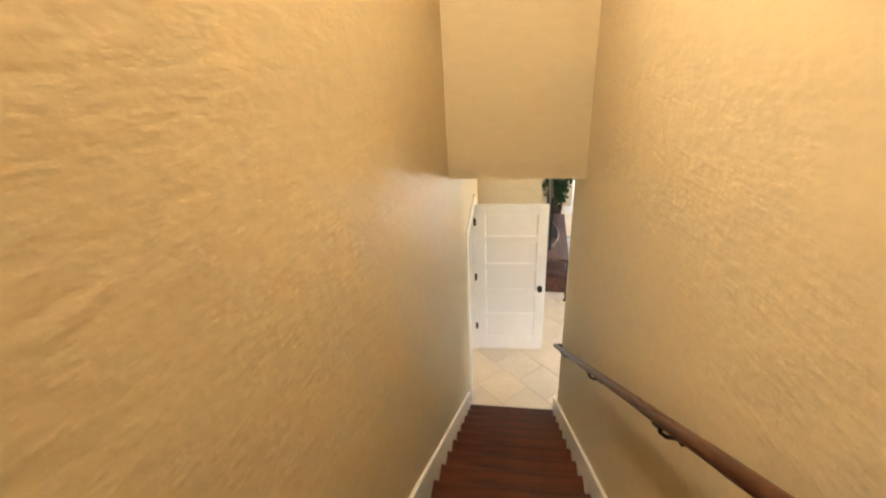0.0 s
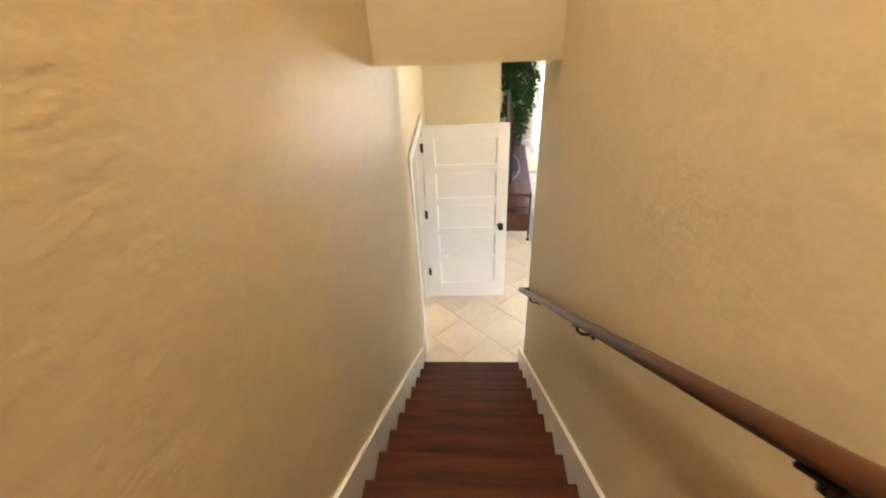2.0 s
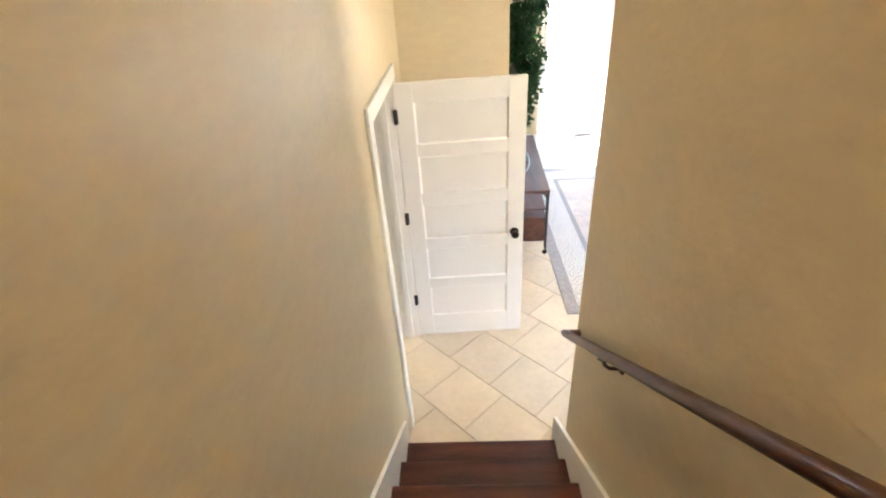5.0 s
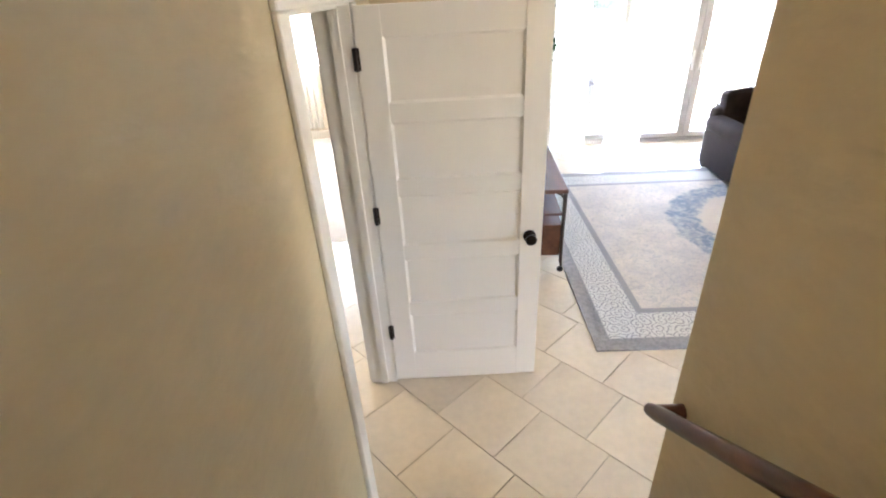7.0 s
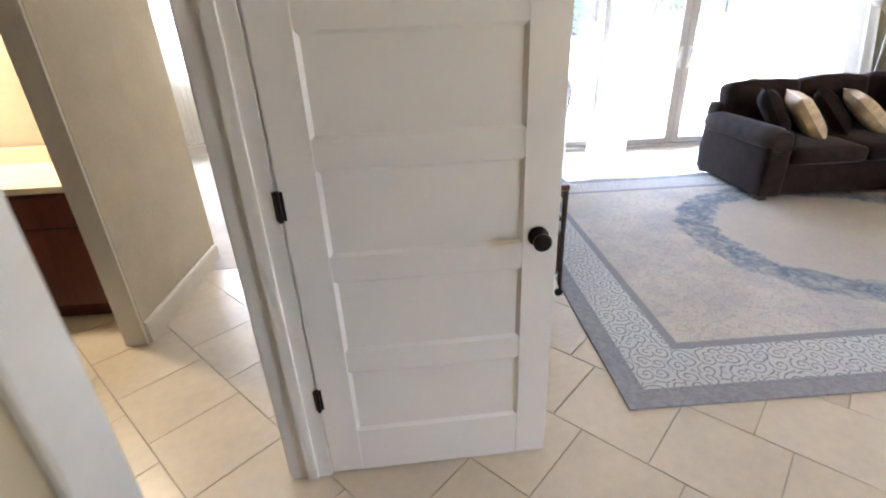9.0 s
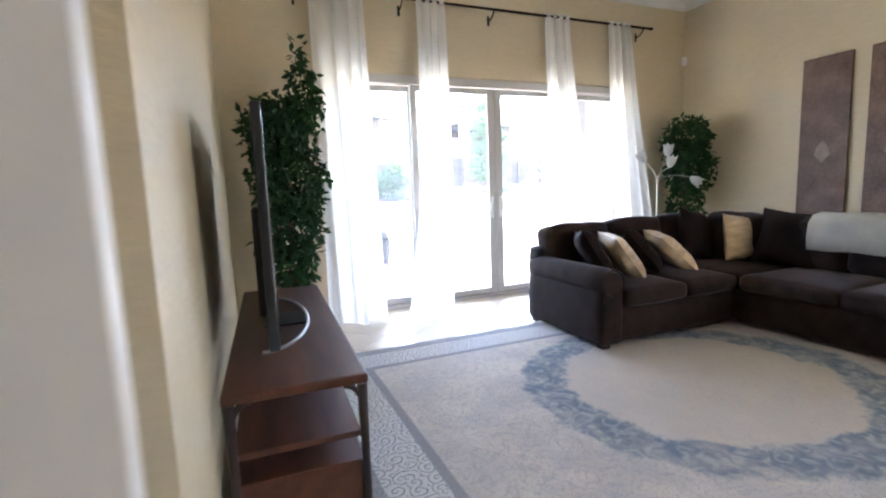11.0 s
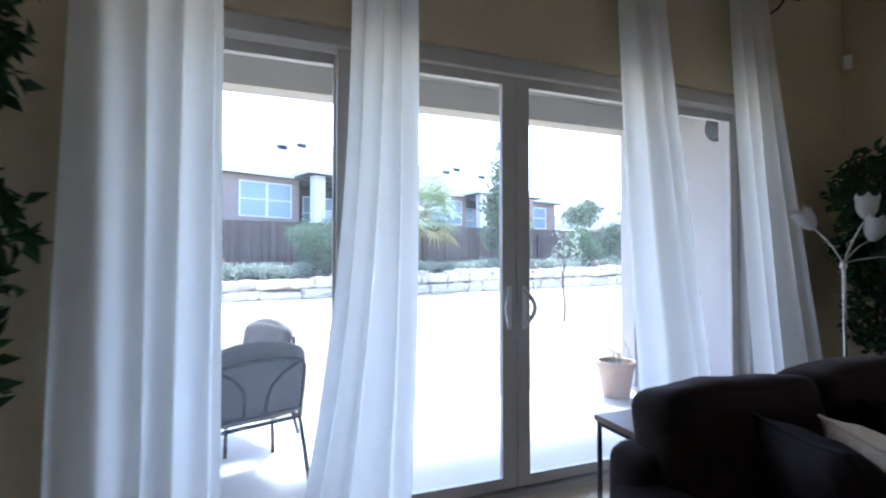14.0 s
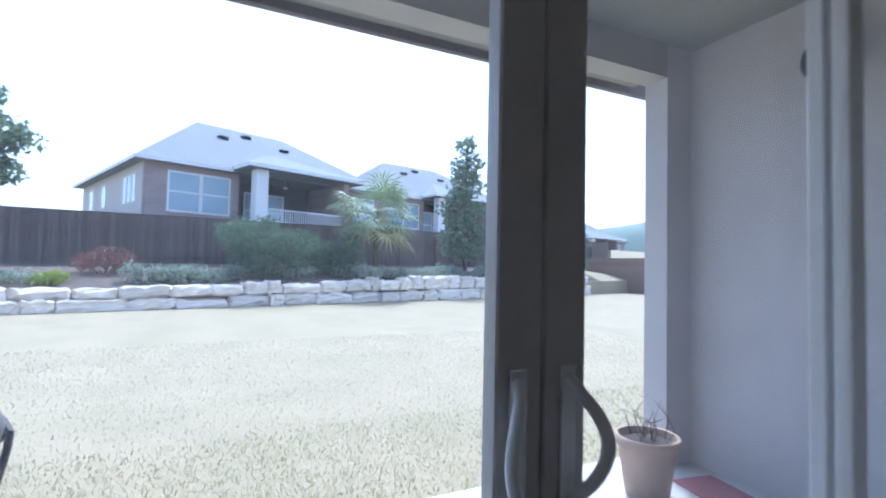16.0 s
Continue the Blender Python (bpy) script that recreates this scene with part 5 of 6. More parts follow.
for a, b in zip(gr, gr[1:]):
    for k in range(len(gu) - 1):
        bm.faces.new((a[k], a[k + 1], b[k + 1], b[k]))
structure("ground", bm, LAWN, "pale dormant lawn rising behind the stone edging", "ground")

MULCH = mat("bed_mulch", (0.14, 0.105, 0.08), 0.95, second=(0.07, 0.05, 0.038), scale=2, fine=30, bump=0.8, depth=0.03)
bm = bmesh.new()
bed = [[bm.verts.new(ypt(u, v, z + 0.03 + 0.12 * (u / 12))) for u in range(-24, 25, 4)] for v, z in ((-10.64, 0.43), (-9, 0.85), (-6.4, 1.15), (-6.05, 1.21))]
for a, b in zip(bed, bed[1:]):
    for k in range(len(a) - 1):
        bm.faces.new((a[k], a[k + 1], b[k + 1], b[k]))
structure("planting_bed", bm, MULCH, "dark mulched planting bed behind the stone edging", "planting bed")

# grass blades close to the patio
BLADE = leafy("grass_blade", (0.31, 0.30, 0.16), (0.25, 0.25, 0.125), 0.5)
STRAW = leafy("straw_blade", (0.45, 0.38, 0.265), (0.37, 0.315, 0.21), 0.5)
rg = np.random.default_rng(7)
for nm, mt_, n, y0, y1, hgt, label in (("green_grass", BLADE, 15000, 7.92, 9.7, 0.032, "short green grass along the patio's edge"), ("dry_grass", STRAW, 22000, 8.2, 15.0, 0.032, "short straw-coloured dormant grass of the lawn")):
    xs = rg.uniform(-1.5, 11.0, n)
    ys = y0 + (y1 - y0) * rg.uniform(0, 1, n) ** 1.5
    verts, faces = [], []
    for x, y in zip(xs, ys):
        a, L, w = rg.uniform(0, 6.28), hgt * rg.uniform(0.5, 1.3), 0.005 + 0.0006 * (y - 8)
        dx, dy = rg.normal(0, 0.5, 2) * L
        k = len(verts)
        verts += [(x - w * math.cos(a), y - w * math.sin(a), -0.14), (x + w * math.cos(a), y + w * math.sin(a), -0.14), (x + dx, y + dy, -0.14 + L)]
        faces.append((k, k + 1, k + 2))
    me = bpy.data.meshes.new(nm)
    me.from_pydata(verts, [], faces)
    me.materials.append(mt_)
    tagged(new(nm, me), label, "grass", kind="stuff")

# stone edging: two courses of rough limestone blocks
LIME = mat("limestone", (0.78, 0.70, 0.59), 0.9, second=(0.52, 0.43, 0.34), scale=2.2, fine=24, bump=0.9, depth=0.03, per=0.14)
edging = thing("stone_wall", "low dry-laid wall of rough pale limestone blocks", "stone wall", kind="structure")
rs = random.Random(12)
u = -16.0
for course in range(2):
    u = -16.0 - 0.4 * course
    while u < 22:
        w = rs.uniform(0.4, 1.7)
        base = -0.16 + 0.34 * course + (0.012 * (u + 4) if course else 0)
        hgt = rs.uniform(0.30, 0.36) + 0.010 * max(0, u) + (rs.uniform(-0.10, 0.13) if course else 0)
        bm = bmesh.new()
        soft(bm, 0.012, -0.25, 0, w - 0.012, 0.25, hgt, 0.07, 0.02, 6, 0.11, rs.uniform(0, 90))
        ob = part("stone", bm, LIME, edging)
        ob.matrix_world = YO @ pose(u, -10.92 + rs.uniform(-0.07, 0.05) + 0.10 * course, base, rs.uniform(-2, 2), rs.uniform(-2, 2), rs.uniform(-3, 3))
        u += w

# fence
FENCE = mat("fence_wood", (0.165, 0.120, 0.105), 0.85, second=(0.092, 0.066, 0.058), scale=2.5, fine=30, stretch=(5, 5, 0.5), bump=0.4, depth=0.006, per=0.25)
fen = thing("fence", "weathered dark brown vertical board fence", "fence", kind="structure")
pick = mesh_of("board", boxes((-0.004, -0.012, 0, 0.150, 0.006, 2.0)), FENCE)
u, count = -12.0, 0
while u < 40:
    z0 = 1.15 + 0.012 * u + rs.uniform(-0.012, 0.012)
    if -8 < u < 32:
        ob = new("board", pick)
        ob.parent = fen
        ob.matrix_world = YO @ pose(u, -6.0 + 0.02 * (count % 2), z0, 0, rs.uniform(-0.3, 0.3), 0)
    count += 1
    u += 0.142
part("rail", boxes((-8, -6.06, 1.45, 32, -6.02, 1.54), (-8, -6.06, 2.72, 32, -6.02, 2.81)), FENCE, fen).matrix_world = YO
for k in range(17):
    part("post", boxes((-8 + 2.5 * k, -6.16, 0.9, -7.9 + 2.5 * k, -6.06, 3.0)), FENCE, fen).matrix_world = YO
part("cap", boxes((-8, -6.05, 3.14, 32, -5.95, 3.18)), FENCE, fen).matrix_world = YO @ Matrix.Translation((0, 0, 0)) @ pose(0, 0, 0.0, 0, -0.69, 0)
CEDAR = mat("side_fence_wood", (0.24, 0.16, 0.11), 0.85, second=(0.15, 0.10, 0.07), scale=2.5, fine=30, stretch=(0.6, 5, 5), bump=0.3, per=0.15)
sf = thing("fence", "brown wooden side fence of broad horizontal boards", "fence", kind="structure")
for k in range(9):
    bm = boxes((-0.012, -7.0, 0, 0.012, 0, 0.27))
    ob = part("board", bm, CEDAR, sf)
    ob.matrix_world = YO @ pose(27.0, -6.3, -0.3 + 0.275 * k, 0, 0, 0)
for k in range(4):
    part("post", boxes((0.013, -7.0 + 2.3 * k, -0.2, 0.11, -6.9 + 2.3 * k, 2.2)), CEDAR, sf).matrix_world = YO @ pose(27.0, -6.3, 0)

# ---------------------------------------------------------------- house across the garden
def brick_material(name, a, b, mortar, scale):
    m = mat(name, a, 0.9, var=0.15, bump=0.2)
    q = m.node_tree
    br, tc2, mp2 = q.nodes.new("ShaderNodeTexBrick"), q.nodes.new("ShaderNodeTexCoord"), q.nodes.new("ShaderNodeMapping")
    mp2.inputs["Rotation"].default_value = (radians(90), 0, 0)
    br.inputs["Scale"].default_value = scale
    br.inputs["Color1"].default_value, br.inputs["Color2"].default_value, br.inputs["Mortar"].default_value = (*a, 1), (*b, 1), (*mortar, 1)
    br.inputs["Brick Width"].default_value, br.inputs["Row Height"].default_value, br.inputs["Mortar Size"].default_value = 1.1, 0.42, 0.02
    q.links.new(tc2.outputs["Object"], mp2.inputs[0])
    q.links.new(mp2.outputs[0], br.inputs["Vector"])
    old = q.nodes["Principled BSDF"].inputs["Base Color"].links[0].from_socket
    mx = q.nodes.new("ShaderNodeMix")
    mx.data_type = "RGBA"
    mx.inputs["Factor"].default_value = 0.75
    q.links.new(old, mx.inputs["A"])
    q.links.new(br.outputs["Color"], mx.inputs["B"])
    q.links.new(mx.outputs["Result"], q.nodes["Principled BSDF"].inputs["Base Color"])
    return m


BRICK = brick_material("brick_wall", (0.34, 0.25, 0.22), (0.25, 0.20, 0.185), (0.42, 0.38, 0.35), 2.2)
SIDING = mat("pale_siding", (0.52, 0.47, 0.43), 0.85, var=0.05, scale=2, fine=30, bump=0.3, stretch=(0.3, 0.3, 6))
SHINGLE = mat("roof_shingle", (0.19, 0.197, 0.21), 0.9, second=(0.14, 0.145, 0.157), scale=1.2, fine=14, bump=0.6, depth=0.02, stretch=(1, 1, 3))
WHITE = mat("column_white", (0.72, 0.70, 0.68), 0.6, var=0.03)
# dark brown carries the shade under the porch roof, on wall and floor
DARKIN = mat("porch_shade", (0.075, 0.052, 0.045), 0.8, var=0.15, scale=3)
WGLASS = mat("far_window_glass", (0.30, 0.38, 0.44), 0.08, var=0.05, bump=0.0)


def hip_roof(bm, u0, u1, v0, v1, z0, z1, r0, r1, vr, drop=0.16):
    """Hipped roof with a fascia; the ridge runs from r0 to r1 at vr."""
    lo = [bm.verts.new((x, y, z0 - drop)) for x, y in ((u0, v0), (u1, v0), (u1, v1), (u0, v1))]
    ev = [bm.verts.new((x, y, z0)) for x, y in ((u0, v0), (u1, v0), (u1, v1), (u0, v1))]
    a, b = bm.verts.new((r0, vr, z1)), bm.verts.new((r1, vr, z1))
    bm.faces.new(lo[::-1])
    for k in range(4):
        bm.faces.new((lo[k], lo[(k + 1) % 4], ev[(k + 1) % 4], ev[k]))
    bm.faces.new((ev[0], ev[1], b, a))
    bm.faces.new((ev[1], ev[2], b))
    bm.faces.new((ev[2], ev[3], a, b))
    bm.faces.new((ev[3], ev[0], a))
    return bm


def far_house(label, shift, rz=0.0):
    th = new("house")
    th.matrix_world = YO @ pose(*shift, 0, 0, rz)
    tagged(th, label, "house")
    part("wall", boxes((0.1, 0, 3.0, 4.85, 0.3, 6.5), (0.1, 0.3, 3.0, 0.4, 15, 6.5), (11.0, 0, 3.0, 16, 0.3, 6.5), (10.7, -2.0, 3.0, 11.1, 2.2, 6.5), (15.7, 0.3, 3.0, 16, 15, 6.5), (0.4, 14.7, 3.0, 15.7, 15, 6.5)), BRICK, th)
    part("side_wall", boxes((0.06, 0.32, 3.0, 0.099, 15, 6.45)), SIDING, th, "pale siding")
    part("porch_wall", boxes((4.855, 2.2, 3.0, 10.69, 2.5, 6.5), (4.855, 0.31, 3.0, 5.0, 2.2, 6.5)), DARKIN, th, "porch wall coloured dark brown for its shade")
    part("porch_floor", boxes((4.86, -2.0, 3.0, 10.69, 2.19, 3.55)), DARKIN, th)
    bm = hip_roof(bmesh.new(), -0.5, 16.5, -0.5, 15.5, 6.62, 10.9, 4.8, 11.0, 7.0)
    part("roof", bm, SHINGLE, th, "grey shingle hipped roof")
    bm = hip_roof(bmesh.new(), 4.3, 12.2, -2.5, 5.5, 6.78, 8.6, 7.9, 8.6, 3.0)
    part("porch_roof", bm, SHINGLE, th, "grey shingle porch roof")
    part("fascia", boxes((-0.53, -0.53, 6.44, 4.28, -0.505, 6.63), (4.27, -2.53, 6.58, 12.23, -2.505, 6.79), (4.27, -2.504, 6.58, 4.295, -0.5, 6.79), (-0.53, -0.5, 6.44, -0.505, 15.5, 6.63)), WHITE, th, "white fascia board")
    part("column", boxes((4.95, -2.0, 3.0, 5.65, -1.35, 6.55)), WHITE, th, "broad white porch column")
    rl = part("railing", boxes((5.66, -1.95, 4.38, 10.69, -1.88, 4.45), (5.66, -1.95, 3.68, 10.69, -1.88, 3.74)), WHITE, th, "white porch railing")
    bal = mesh_of("baluster", boxes((-0.02, -1.935, 3.741, 0.02, -1.895, 4.379)), WHITE)
    for k in range(34):
        ob = new("baluster", bal)
        ob.parent = rl
        ob.location = (5.75 + 0.147 * k, 0, 0)
    for u0, u1, z0, z1, v in ((1.2, 2.68, 4.05, 6.02, -0.05), (2.86, 4.25, 4.05, 6.02, -0.05), (6.2, 7.3, 3.6, 5.7, 2.15), (7.6, 8.7, 3.6, 5.7, 2.15), (13.0, 14.6, 4.05, 6.0, -0.05)):
        wn_ = part("window", boxes((u0 - 0.1, v, z0 - 0.1, u1 + 0.1, v + 0.05, z0), (u0 - 0.1, v, z1, u1 + 0.1, v + 0.05, z1 + 0.1), (u0 - 0.1, v, z0, u0, v + 0.05, z1), (u1, v, z0, u1 + 0.1, v + 0.05, z1), (u0, v + 0.005, (z0 + z1) / 2 - 0.04, u1, v + 0.045, (z0 + z1) / 2 + 0.04)), WHITE, th, "white window frame")
        part("pane", boxes((u0, v + 0.015, z0, u1, v + 0.03, (z0 + z1) / 2 - 0.04), (u0, v + 0.015, (z0 + z1) / 2 + 0.04, u1, v + 0.03, z1)), WGLASS, wn_)
    for v0, v1, z0 in ((1.5, 2.1, 4.5), (2.4, 3.0, 4.5), (3.3, 3.9, 4.5), (8.0, 9.0, 4.6), (11.5, 12.5, 4.6)):
        wn_ = part("window", boxes((0.02, v0 - 0.08, z0 - 0.08, 0.055, v1 + 0.08, z0), (0.02, v0 - 0.08, 5.9, 0.055, v1 + 0.08, 5.98), (0.02, v0 - 0.08, z0, 0.055, v0, 5.9), (0.02, v1, z0, 0.055, v1 + 0.08, 5.9)), WHITE, th, "white window frame")
        part("pane", boxes((0.03, v0, z0, 0.05, v1, 5.9)), WGLASS, wn_)
    for x, y, z in ((5.6, 4.5, 9.35), (7.6, 5.6, 9.97), (9.8, 4.3, 9.2)):
        part("roof_vent", boxes((x - 0.3, y - 0.2, z, x + 0.3, y + 0.3, z + 0.28)), METAL, th, "small dark roof vent")
    fan = part("ceiling_fan", boxes((7.6, -0.2, 6.1, 7.7, -0.1, 6.5), (6.9, -0.22, 6.08, 8.4, -0.08, 6.1), (7.58, -0.9, 6.06, 7.72, 0.6, 6.075)), METAL, th, "porch ceiling fan")
    part("lamp", lathe(bmesh.new(), [(0.001, 5.9), (0.12, 5.95), (0.14, 6.05), (0.001, 6.055)], 14, (7.65, -0.15, 0)), WHITE, fan)
    return th


far_house("single-storey brick house with grey hipped roof and covered porch", (0.6, 0.1, 0), 9.0)
far_house("neighbouring brick house with grey hipped roof beyond the trees", (16.6, 5.0, 0.5))
far_house("distant brick house with grey hipped roof beside the hill", (48, 12, -1.0))

# ---------------------------------------------------------------- garden plants
SHRUB = leafy("shrub_leaf", (0.115, 0.165, 0.095), (0.05, 0.08, 0.042), 0.25)
SAGE = leafy("sage_leaf", (0.29, 0.33, 0.26), (0.17, 0.21, 0.15), 0.25)
LIMEG = leafy("lime_leaf", (0.30, 0.36, 0.06), (0.16, 0.22, 0.04), 0.3)
REDL = leafy("red_leaf", (0.20, 0.085, 0.070), (0.11, 0.10, 0.07), 0.3)
TREEL = leafy("tree_leaf", (0.17, 0.215, 0.135), (0.085, 0.12, 0.065), 0.3)
PALML = leafy("palm_leaf", (0.24, 0.29, 0.15), (0.13, 0.18, 0.08), 0.25)


def bed_z(u, v):
    return 0.42 + (v + 10.66) * 0.17 + 0.01 * u


def shrub(label, u, v, w, hgt, n, size, material, seed, name="shrub", twig=True):
    th = thing(name, label, "shrub", tuple(ypt(u, v, bed_z(u, v) - 0.03)))
    rng = np.random.default_rng(seed)
    lobes = [(rng.uniform(-0.32, 0.32) * w, rng.uniform(-0.25, 0.25) * w, hgt * rng.uniform(0.38, 0.74), w * rng.uniform(0.18, 0.28), w * rng.uniform(0.18, 0.28), hgt * rng.uniform(0.18, 0.26)) for _ in range(9)]
    lobes.append((0, 0, hgt * 0.3, w * 0.42, w * 0.36, hgt * 0.28))
    bm = bmesh.new()
    for l in lobes[:7]:
        tube(bm, [(0.03, 0, 0), (l[0] * 0.5, l[1] * 0.5, l[2] * 0.45), (l[0], l[1], l[2])], [0.03, 0.02, 0.008], 6)
    part("trunk", bm, BARK, th)
    leaf_cloud("foliage", blob_points(rng, n, lobes), size, material, seed, th, 0.1, 0.45)
    return th


shrub("large rounded grey-green evergreen shrub in the raised bed", 4.0, -9.2, 3.7, 2.5, 4600, 0.18, SHRUB, 31)
shrub("rounded grey-green evergreen shrub in the raised bed", 6.7, -9.0, 2.7, 2.2, 3000, 0.17, SHRUB, 32)
shrub("reddish nandina shrub in the raised bed", -1.1, -8.6, 2.0, 1.25, 1300, 0.12, REDL, 33)
shrub("low lime-green shrub in the raised bed", -2.6, -9.9, 1.1, 0.6, 700, 0.12, LIMEG, 34)
rs2 = random.Random(5)
for k, u in enumerate((-7.5, -6.2, -5.4, -3.6, -0.2, 0.5, 1.0, 1.5, 1.9, 2.6, 5.2, 7.4, 8.0, 8.7, 9.3, 9.9, 10.4, 11.0, 11.5, 12.1, 12.6, 13.2, 13.8, 15.4, 16.3, 17.2, 18.4, 20.0, 21.6, 23.0)):
    shrub("low silvery sage-green shrub behind the stone edging", u, -9.9 + rs2.uniform(-0.3, 0.6), rs2.uniform(1.2, 1.8), rs2.uniform(0.6, 1.05), 560, 0.13, SAGE, 40 + k)
shrub("bushy shrub at the end of the stone edging", -4.9, -11.6, 1.7, 1.6, 1300, 0.15, SAGE, 60).location.z = -0.16
shrub("green shrub near the side fence", 20.5, -9.2, 3.0, 3.0, 2200, 0.2, SHRUB, 61)
shrub("green shrub near the side fence", 24.0, -8.6, 2.6, 3.3, 1800, 0.2, SHRUB, 62)


def tree(label, u, v, z, trunk_h, lobes, n, size, seed, r=0.10, material=TREEL):
    th = thing("tree", label, "tree", tuple(ypt(u, v, z)))
    rng = np.random.default_rng(seed)
    bm = bmesh.new()
    topz = max(l[2] for l in lobes)
    tube(bm, [(0, 0, -0.1), (0.03, 0, trunk_h * 0.5), (-0.03, 0.02, trunk_h), (0.02, 0, topz * 0.8), (0, 0, topz)], [r * 1.25, r, r * 0.85, r * 0.5, r * 0.15], 9)
    for l in lobes:
        for _ in range(3):
            zz = max(trunk_h * 0.9, l[2] - rng.uniform(0.4, 1.0))
            e = Vector((l[0] + rng.uniform(-0.5, 0.5) * l[3], l[1] + rng.uniform(-0.5, 0.5) * l[4], l[2] + rng.uniform(-0.3, 0.5) * l[5]))
            b = Vector((0, 0, zz))
            tube(bm, [b, b.lerp(e, 0.5) + Vector((0, 0, 0.08)), e], [r * 0.4, r * 0.25, r * 0.08], 6)
    part("trunk", bm, BARK, th, smooth=True)
    leaf_cloud("crown", blob_points(rng, n, lobes), size, material, seed, th, 0.15, 0.5)
    return th


tree("small broad-leaved tree with an uneven dark green crown", -4.35, -9.4, 0.7, 1.7, [(0, 0, 3.2, 0.9, 0.9, 0.7), (0.3, 0, 4.2, 1.0, 0.9, 0.7), (-0.4, 0.1, 4.0, 0.8, 0.8, 0.8), (0.1, 0, 5.2, 0.6, 0.6, 0.7), (1.15, 0, 4.15, 0.5, 0.4, 0.3), (-0.9, 0, 3.3, 0.6, 0.6, 0.5), (0.7, 0.1, 3.2, 0.5, 0.5, 0.4)], 3600, 0.22, 71)
tree("tall ragged broad-leaved evergreen tree with gaps in its crown", 14.6, -8.6, 1.0, 0.7, [(0, 0, 1.3, 1.4, 1.2, 0.55), (-0.9, 0.1, 1.9, 0.7, 0.7, 0.4), (0.8, 0, 2.3, 0.8, 0.7, 0.45), (-0.3, 0, 2.7, 1.0, 0.9, 0.5), (-1.1, 0, 3.4, 0.55, 0.5, 0.35), (0.5, 0, 3.5, 0.9, 0.8, 0.45), (-0.4, 0, 4.2, 0.8, 0.7, 0.5), (0.7, 0.1, 4.7, 0.55, 0.5, 0.35), (0.0, 0, 5.2, 0.9, 0.7, 0.5), (-0.6, 0, 5.8, 0.5, 0.5, 0.35), (0.4, 0, 6.1, 0.7, 0.5, 0.45), (-0.1, 0, 6.8, 0.6, 0.5, 0.45), (0.2, 0, 7.3, 0.35, 0.3, 0.3)], 4200, 0.27, 72)
tree("distant broad-leaved tree beyond the fence", -9.5, 4.0, 3.0, 2.0, [(0, 0, 4.0, 2.2, 2.0, 1.6), (1.0, 0, 5.0, 1.5, 1.5, 1.2), (-1.2, 0, 4.6, 1.6, 1.5, 1.2)], 2600, 0.34, 73)
tree("distant round tree near the side fence", 33.0, 2.0, 2.5, 2.0, [(0, 0, 3.2, 1.8, 1.6, 1.2), (0.8, 0, 4.0, 1.2, 1.2, 0.9)], 1800, 0.32, 74)
sap = tree("young thin sapling with sparse leaves on the lawn", 0, 0, 0, 0.9, [(0, 0, 1.5, 0.45, 0.45, 0.4), (0.1, 0, 2.1, 0.35, 0.35, 0.4)], 170, 0.12, 75, 0.022, SAGE)
sap.matrix_world = pose(8.71, 13.22, -0.14)

PS = 1.62
pal = thing("palm_tree", "small fan palm with drooping yellowed lower fronds", "palm", tuple(ypt(8.9, -9.0, 0.75)))
part("trunk", tube(bmesh.new(), [(0, 0, -0.1), (0.05, 0, 0.9), (0.0, 0, 1.9), (0.0, 0, 2.8)], [0.17, 0.15, 0.16, 0.12], 10), BARK, pal, smooth=True)
rp = random.Random(9)
YELL = leafy("palm_leaf_dry", (0.36, 0.31, 0.10), (0.24, 0.18, 0.06), 0.2)
for k in range(46):
    az = rp.uniform(0, 6.28)
    el = rp.uniform(-0.75, 1.35)
    d = Vector((math.cos(az) * math.cos(el), math.sin(az) * math.cos(el), math.sin(el)))
    L = PS * rp.uniform(0.55, 0.95)
    p0 = Vector((0, 0, 2.85))
    hub = p0 + d * L
    bm = bmesh.new()
    tube(bm, [p0, p0 + d * L * 0.5 + Vector((0, 0, 0.05)), hub], [0.014, 0.011, 0.008], 5)
    side = d.cross(Vector((0, 0, 1))).normalized()
    up = side.cross(d)
    for j in range(15):
        a = (j / 14 - 0.5) * 3.7
        w = d * math.cos(a) + side * math.sin(a)
        R = PS * 0.74 * rp.uniform(0.85, 1.1)
        tip = hub + w * R - Vector((0, 0, 0.26 * R * rp.uniform(0.5, 1.2)))
        m_ = hub + w * R * 0.5 + up * 0.03
        q = up.cross(w).normalized() * 0.042
        v = [bm.verts.new(c) for c in (hub, m_ + q, tip, m_ - q)]
        bm.faces.new(v)
    part("frond", bm, YELL if el < -0.5 else PALML, pal)

# hills far off
HILL = mat("far_hill", (0.16, 0.20, 0.17), 0.95, second=(0.10, 0.14, 0.11), scale=0.02, fine=0.3, bump=0.0)
bm = bmesh.new()
prev = None
for k in range(61):
    a = radians(-75 + 150 * k / 60)
    R = 620
    x, y = R * math.sin(a + 0.2), R * math.cos(a + 0.2)
    hgt = 48 + 34 * noise.noise(Vector((k * 0.13, 2, 0))) + 10 * noise.noise(Vector((k * 0.5, 5, 0))) + (26 if 0.5 < a < 1.2 else 0)
    cur = (bm.verts.new((x, y, -5)), bm.verts.new((x * 1.06, y * 1.06, hgt * 0.7)), bm.verts.new((x * 1.15, y * 1.15, hgt)), bm.verts.new((x * 1.3, y * 1.3, hgt * 0.5)))
    if prev:
        for j in range(3):
            bm.faces.new((prev[j], cur[j], cur[j + 1], prev[j + 1]))
    prev = cur
structure("backdrop_hills", bm, HILL, "low wooded hills on the horizon", "hills", True)

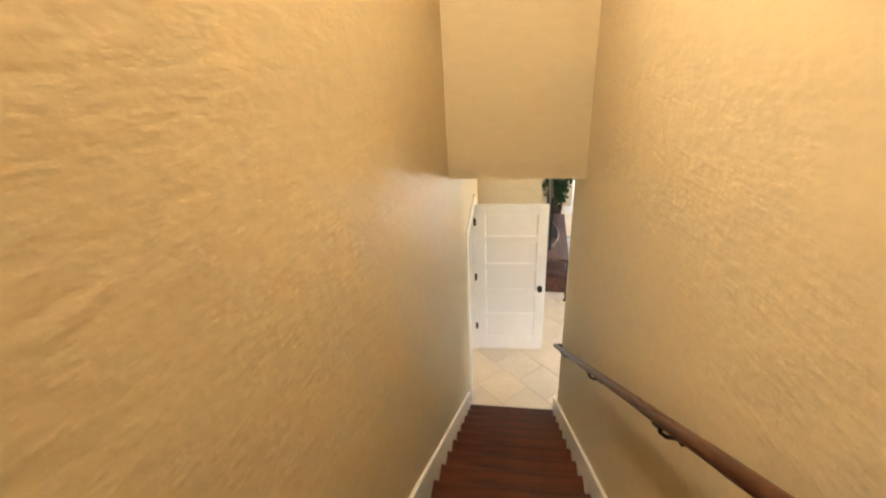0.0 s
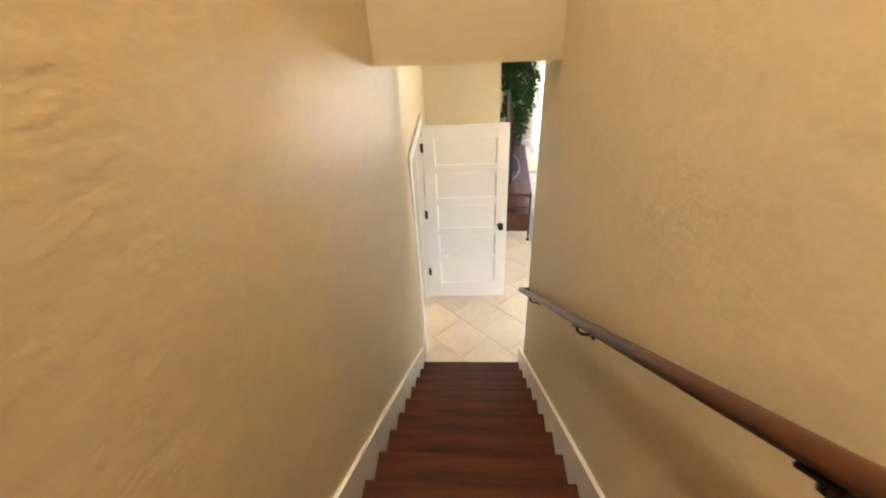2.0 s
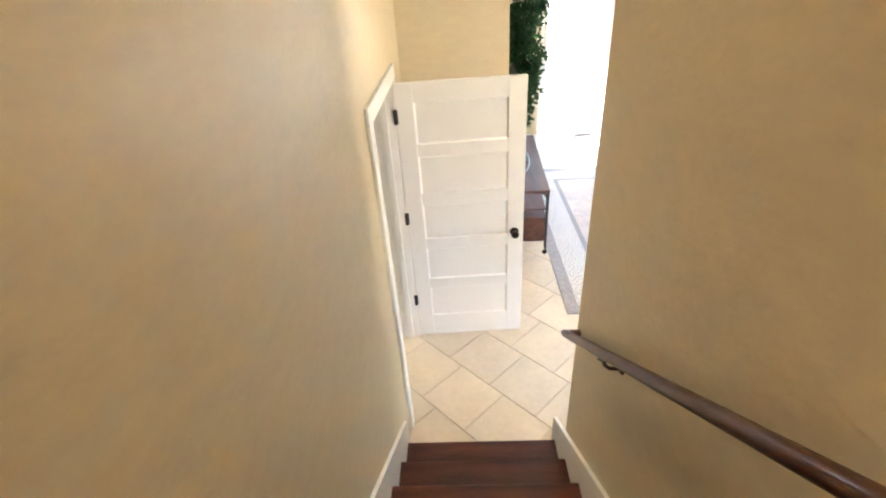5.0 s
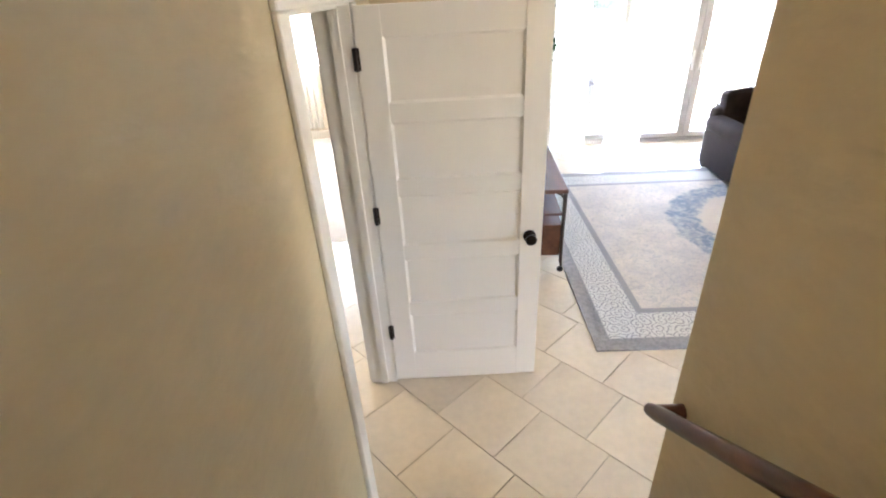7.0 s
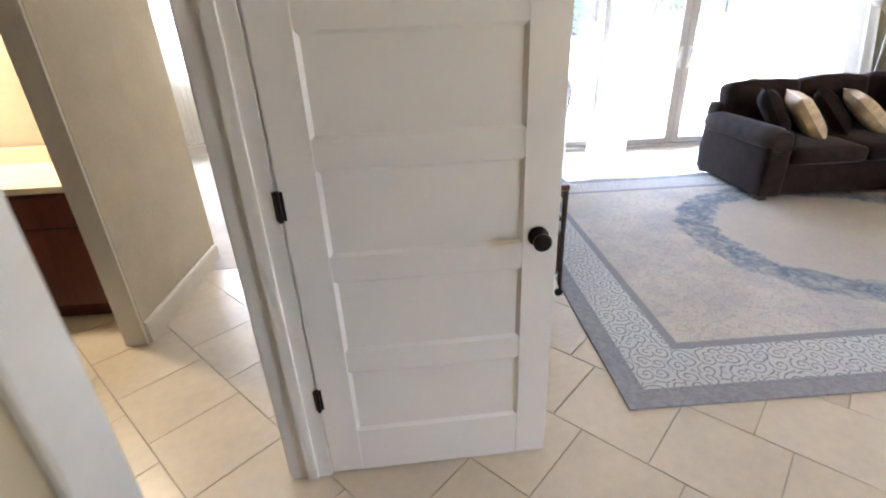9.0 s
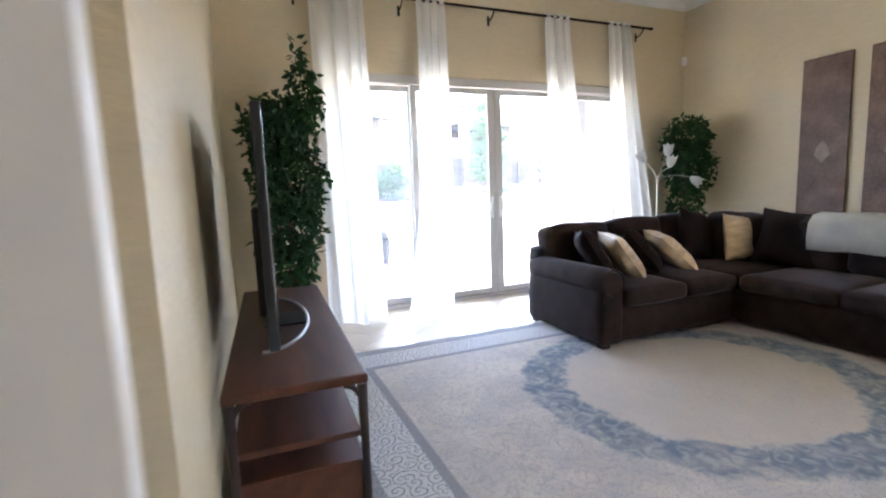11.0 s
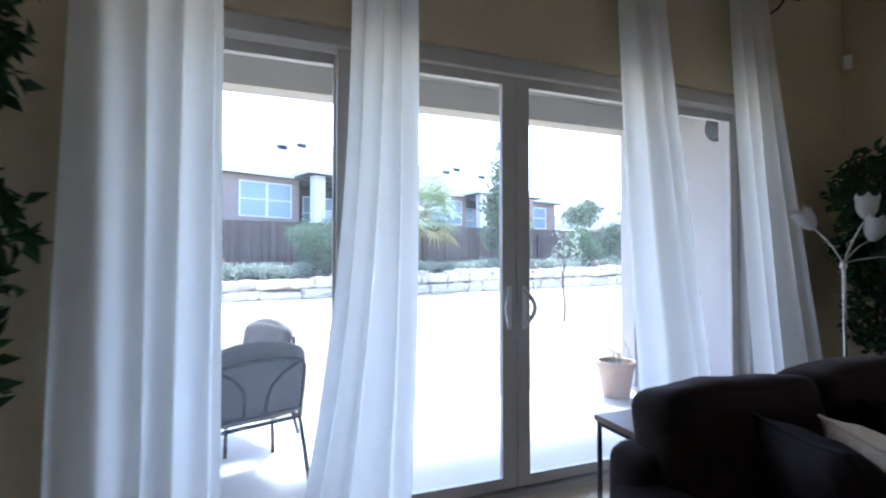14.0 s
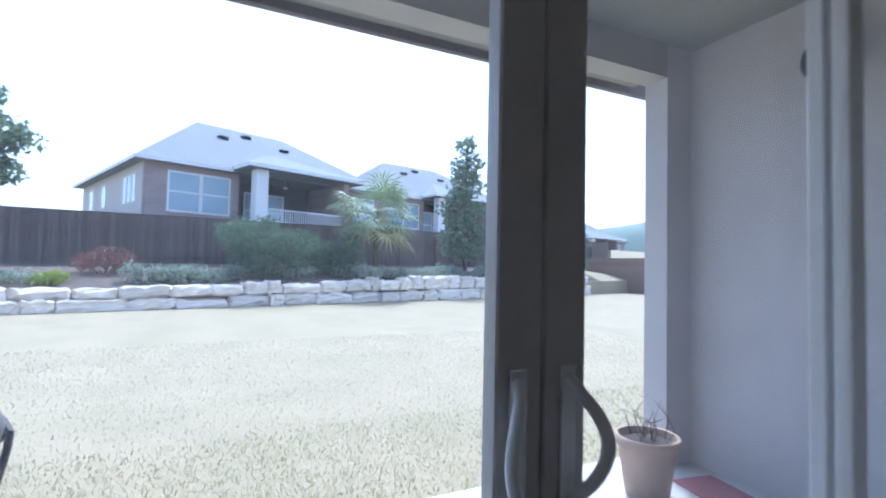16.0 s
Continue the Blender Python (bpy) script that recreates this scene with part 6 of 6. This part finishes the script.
# ---------------------------------------------------------------- floor tiles, laid diagonally in third bond
floor_ob = bpy.data.objects["floor"]
PITCH, OFFP, OFFQ = 0.4115, 0.508, 0.385
tile_bm = bmesh.new()
box(tile_bm, 0.0025, 0.0025, -0.009, PITCH - 0.0025, PITCH - 0.0025, 0.0)
tile_me = mesh_of("tile", tile_bm, TILE)
c45 = math.sqrt(0.5)
RECTS = ((XL - 0.14, 0.0, XRIGHT, YFAR + 0.03), (XR + 0.13, -3.2, XRIGHT, 0.0), (-4.4, -1.6, XL - 0.14, 3.05))
far_tiles, near = bmesh.new(), 0


def clip_poly(poly, x0, y0, x1, y1):
    for ax, lim, s in ((0, x0, 1), (0, x1, -1), (1, y0, 1), (1, y1, -1)):
        res = []
        for k, p in enumerate(poly):
            q = poly[(k + 1) % len(poly)]
            a, b = s * (p[ax] - lim), s * (q[ax] - lim)
            if a >= 0:
                res.append(p)
            if (a > 0) != (b > 0) and abs(a - b) > 1e-9:
                t = a / (a - b)
                res.append((p[0] + (q[0] - p[0]) * t, p[1] + (q[1] - p[1]) * t))
        poly = res
        if len(poly) < 3:
            return []
    return poly


for r in range(-22, 24):
    for c in range(-26, 26):
        p0 = OFFP + r * PITCH
        q0 = OFFQ + r * PITCH / 3 + c * PITCH
        g = 0.0025
        corners = []
        for dp, dq in ((g, g), (PITCH - g, g), (PITCH - g, PITCH - g), (g, PITCH - g)):
            p, q = p0 + dp, q0 + dq
            corners.append(((p - q) * c45, (p + q) * c45))
        for x0, y0, x1, y1 in RECTS:
            poly = clip_poly(corners, x0, y0, x1, y1)
            if not poly:
                continue
            cx = sum(p[0] for p in poly) / len(poly)
            cy = sum(p[1] for p in poly) / len(poly)
            whole = len(poly) == 4 and all(abs(a[0] - b[0]) + abs(a[1] - b[1]) < 1e-6 for a, b in zip(poly, corners))
            if RX0 + 0.5 < cx < RX1 - 0.5 and RYA + 0.5 < cy < RYB - 0.5:
                continue
            if whole and -1.9 < cx < 3.6 and -0.3 < cy < 5.9 and near < 300:
                ob = new("tile", tile_me)
                ob.parent = floor_ob
                ob.matrix_world = pose((p0 - q0) * c45, (p0 + q0) * c45, 0, 0, 0, 45)
                near += 1
                continue
            v = [far_tiles.verts.new((x, y, 0)) for x, y in poly]
            w = [far_tiles.verts.new((x, y, -0.009)) for x, y in poly]
            far_tiles.faces.new(v)
            for k in range(len(poly)):
                far_tiles.faces.new((v[k], w[k], w[(k + 1) % len(poly)], v[(k + 1) % len(poly)]))
tl_ob = part("tile_field", far_tiles, TILE, floor_ob)
tagged(tl_ob, kind="stuff")
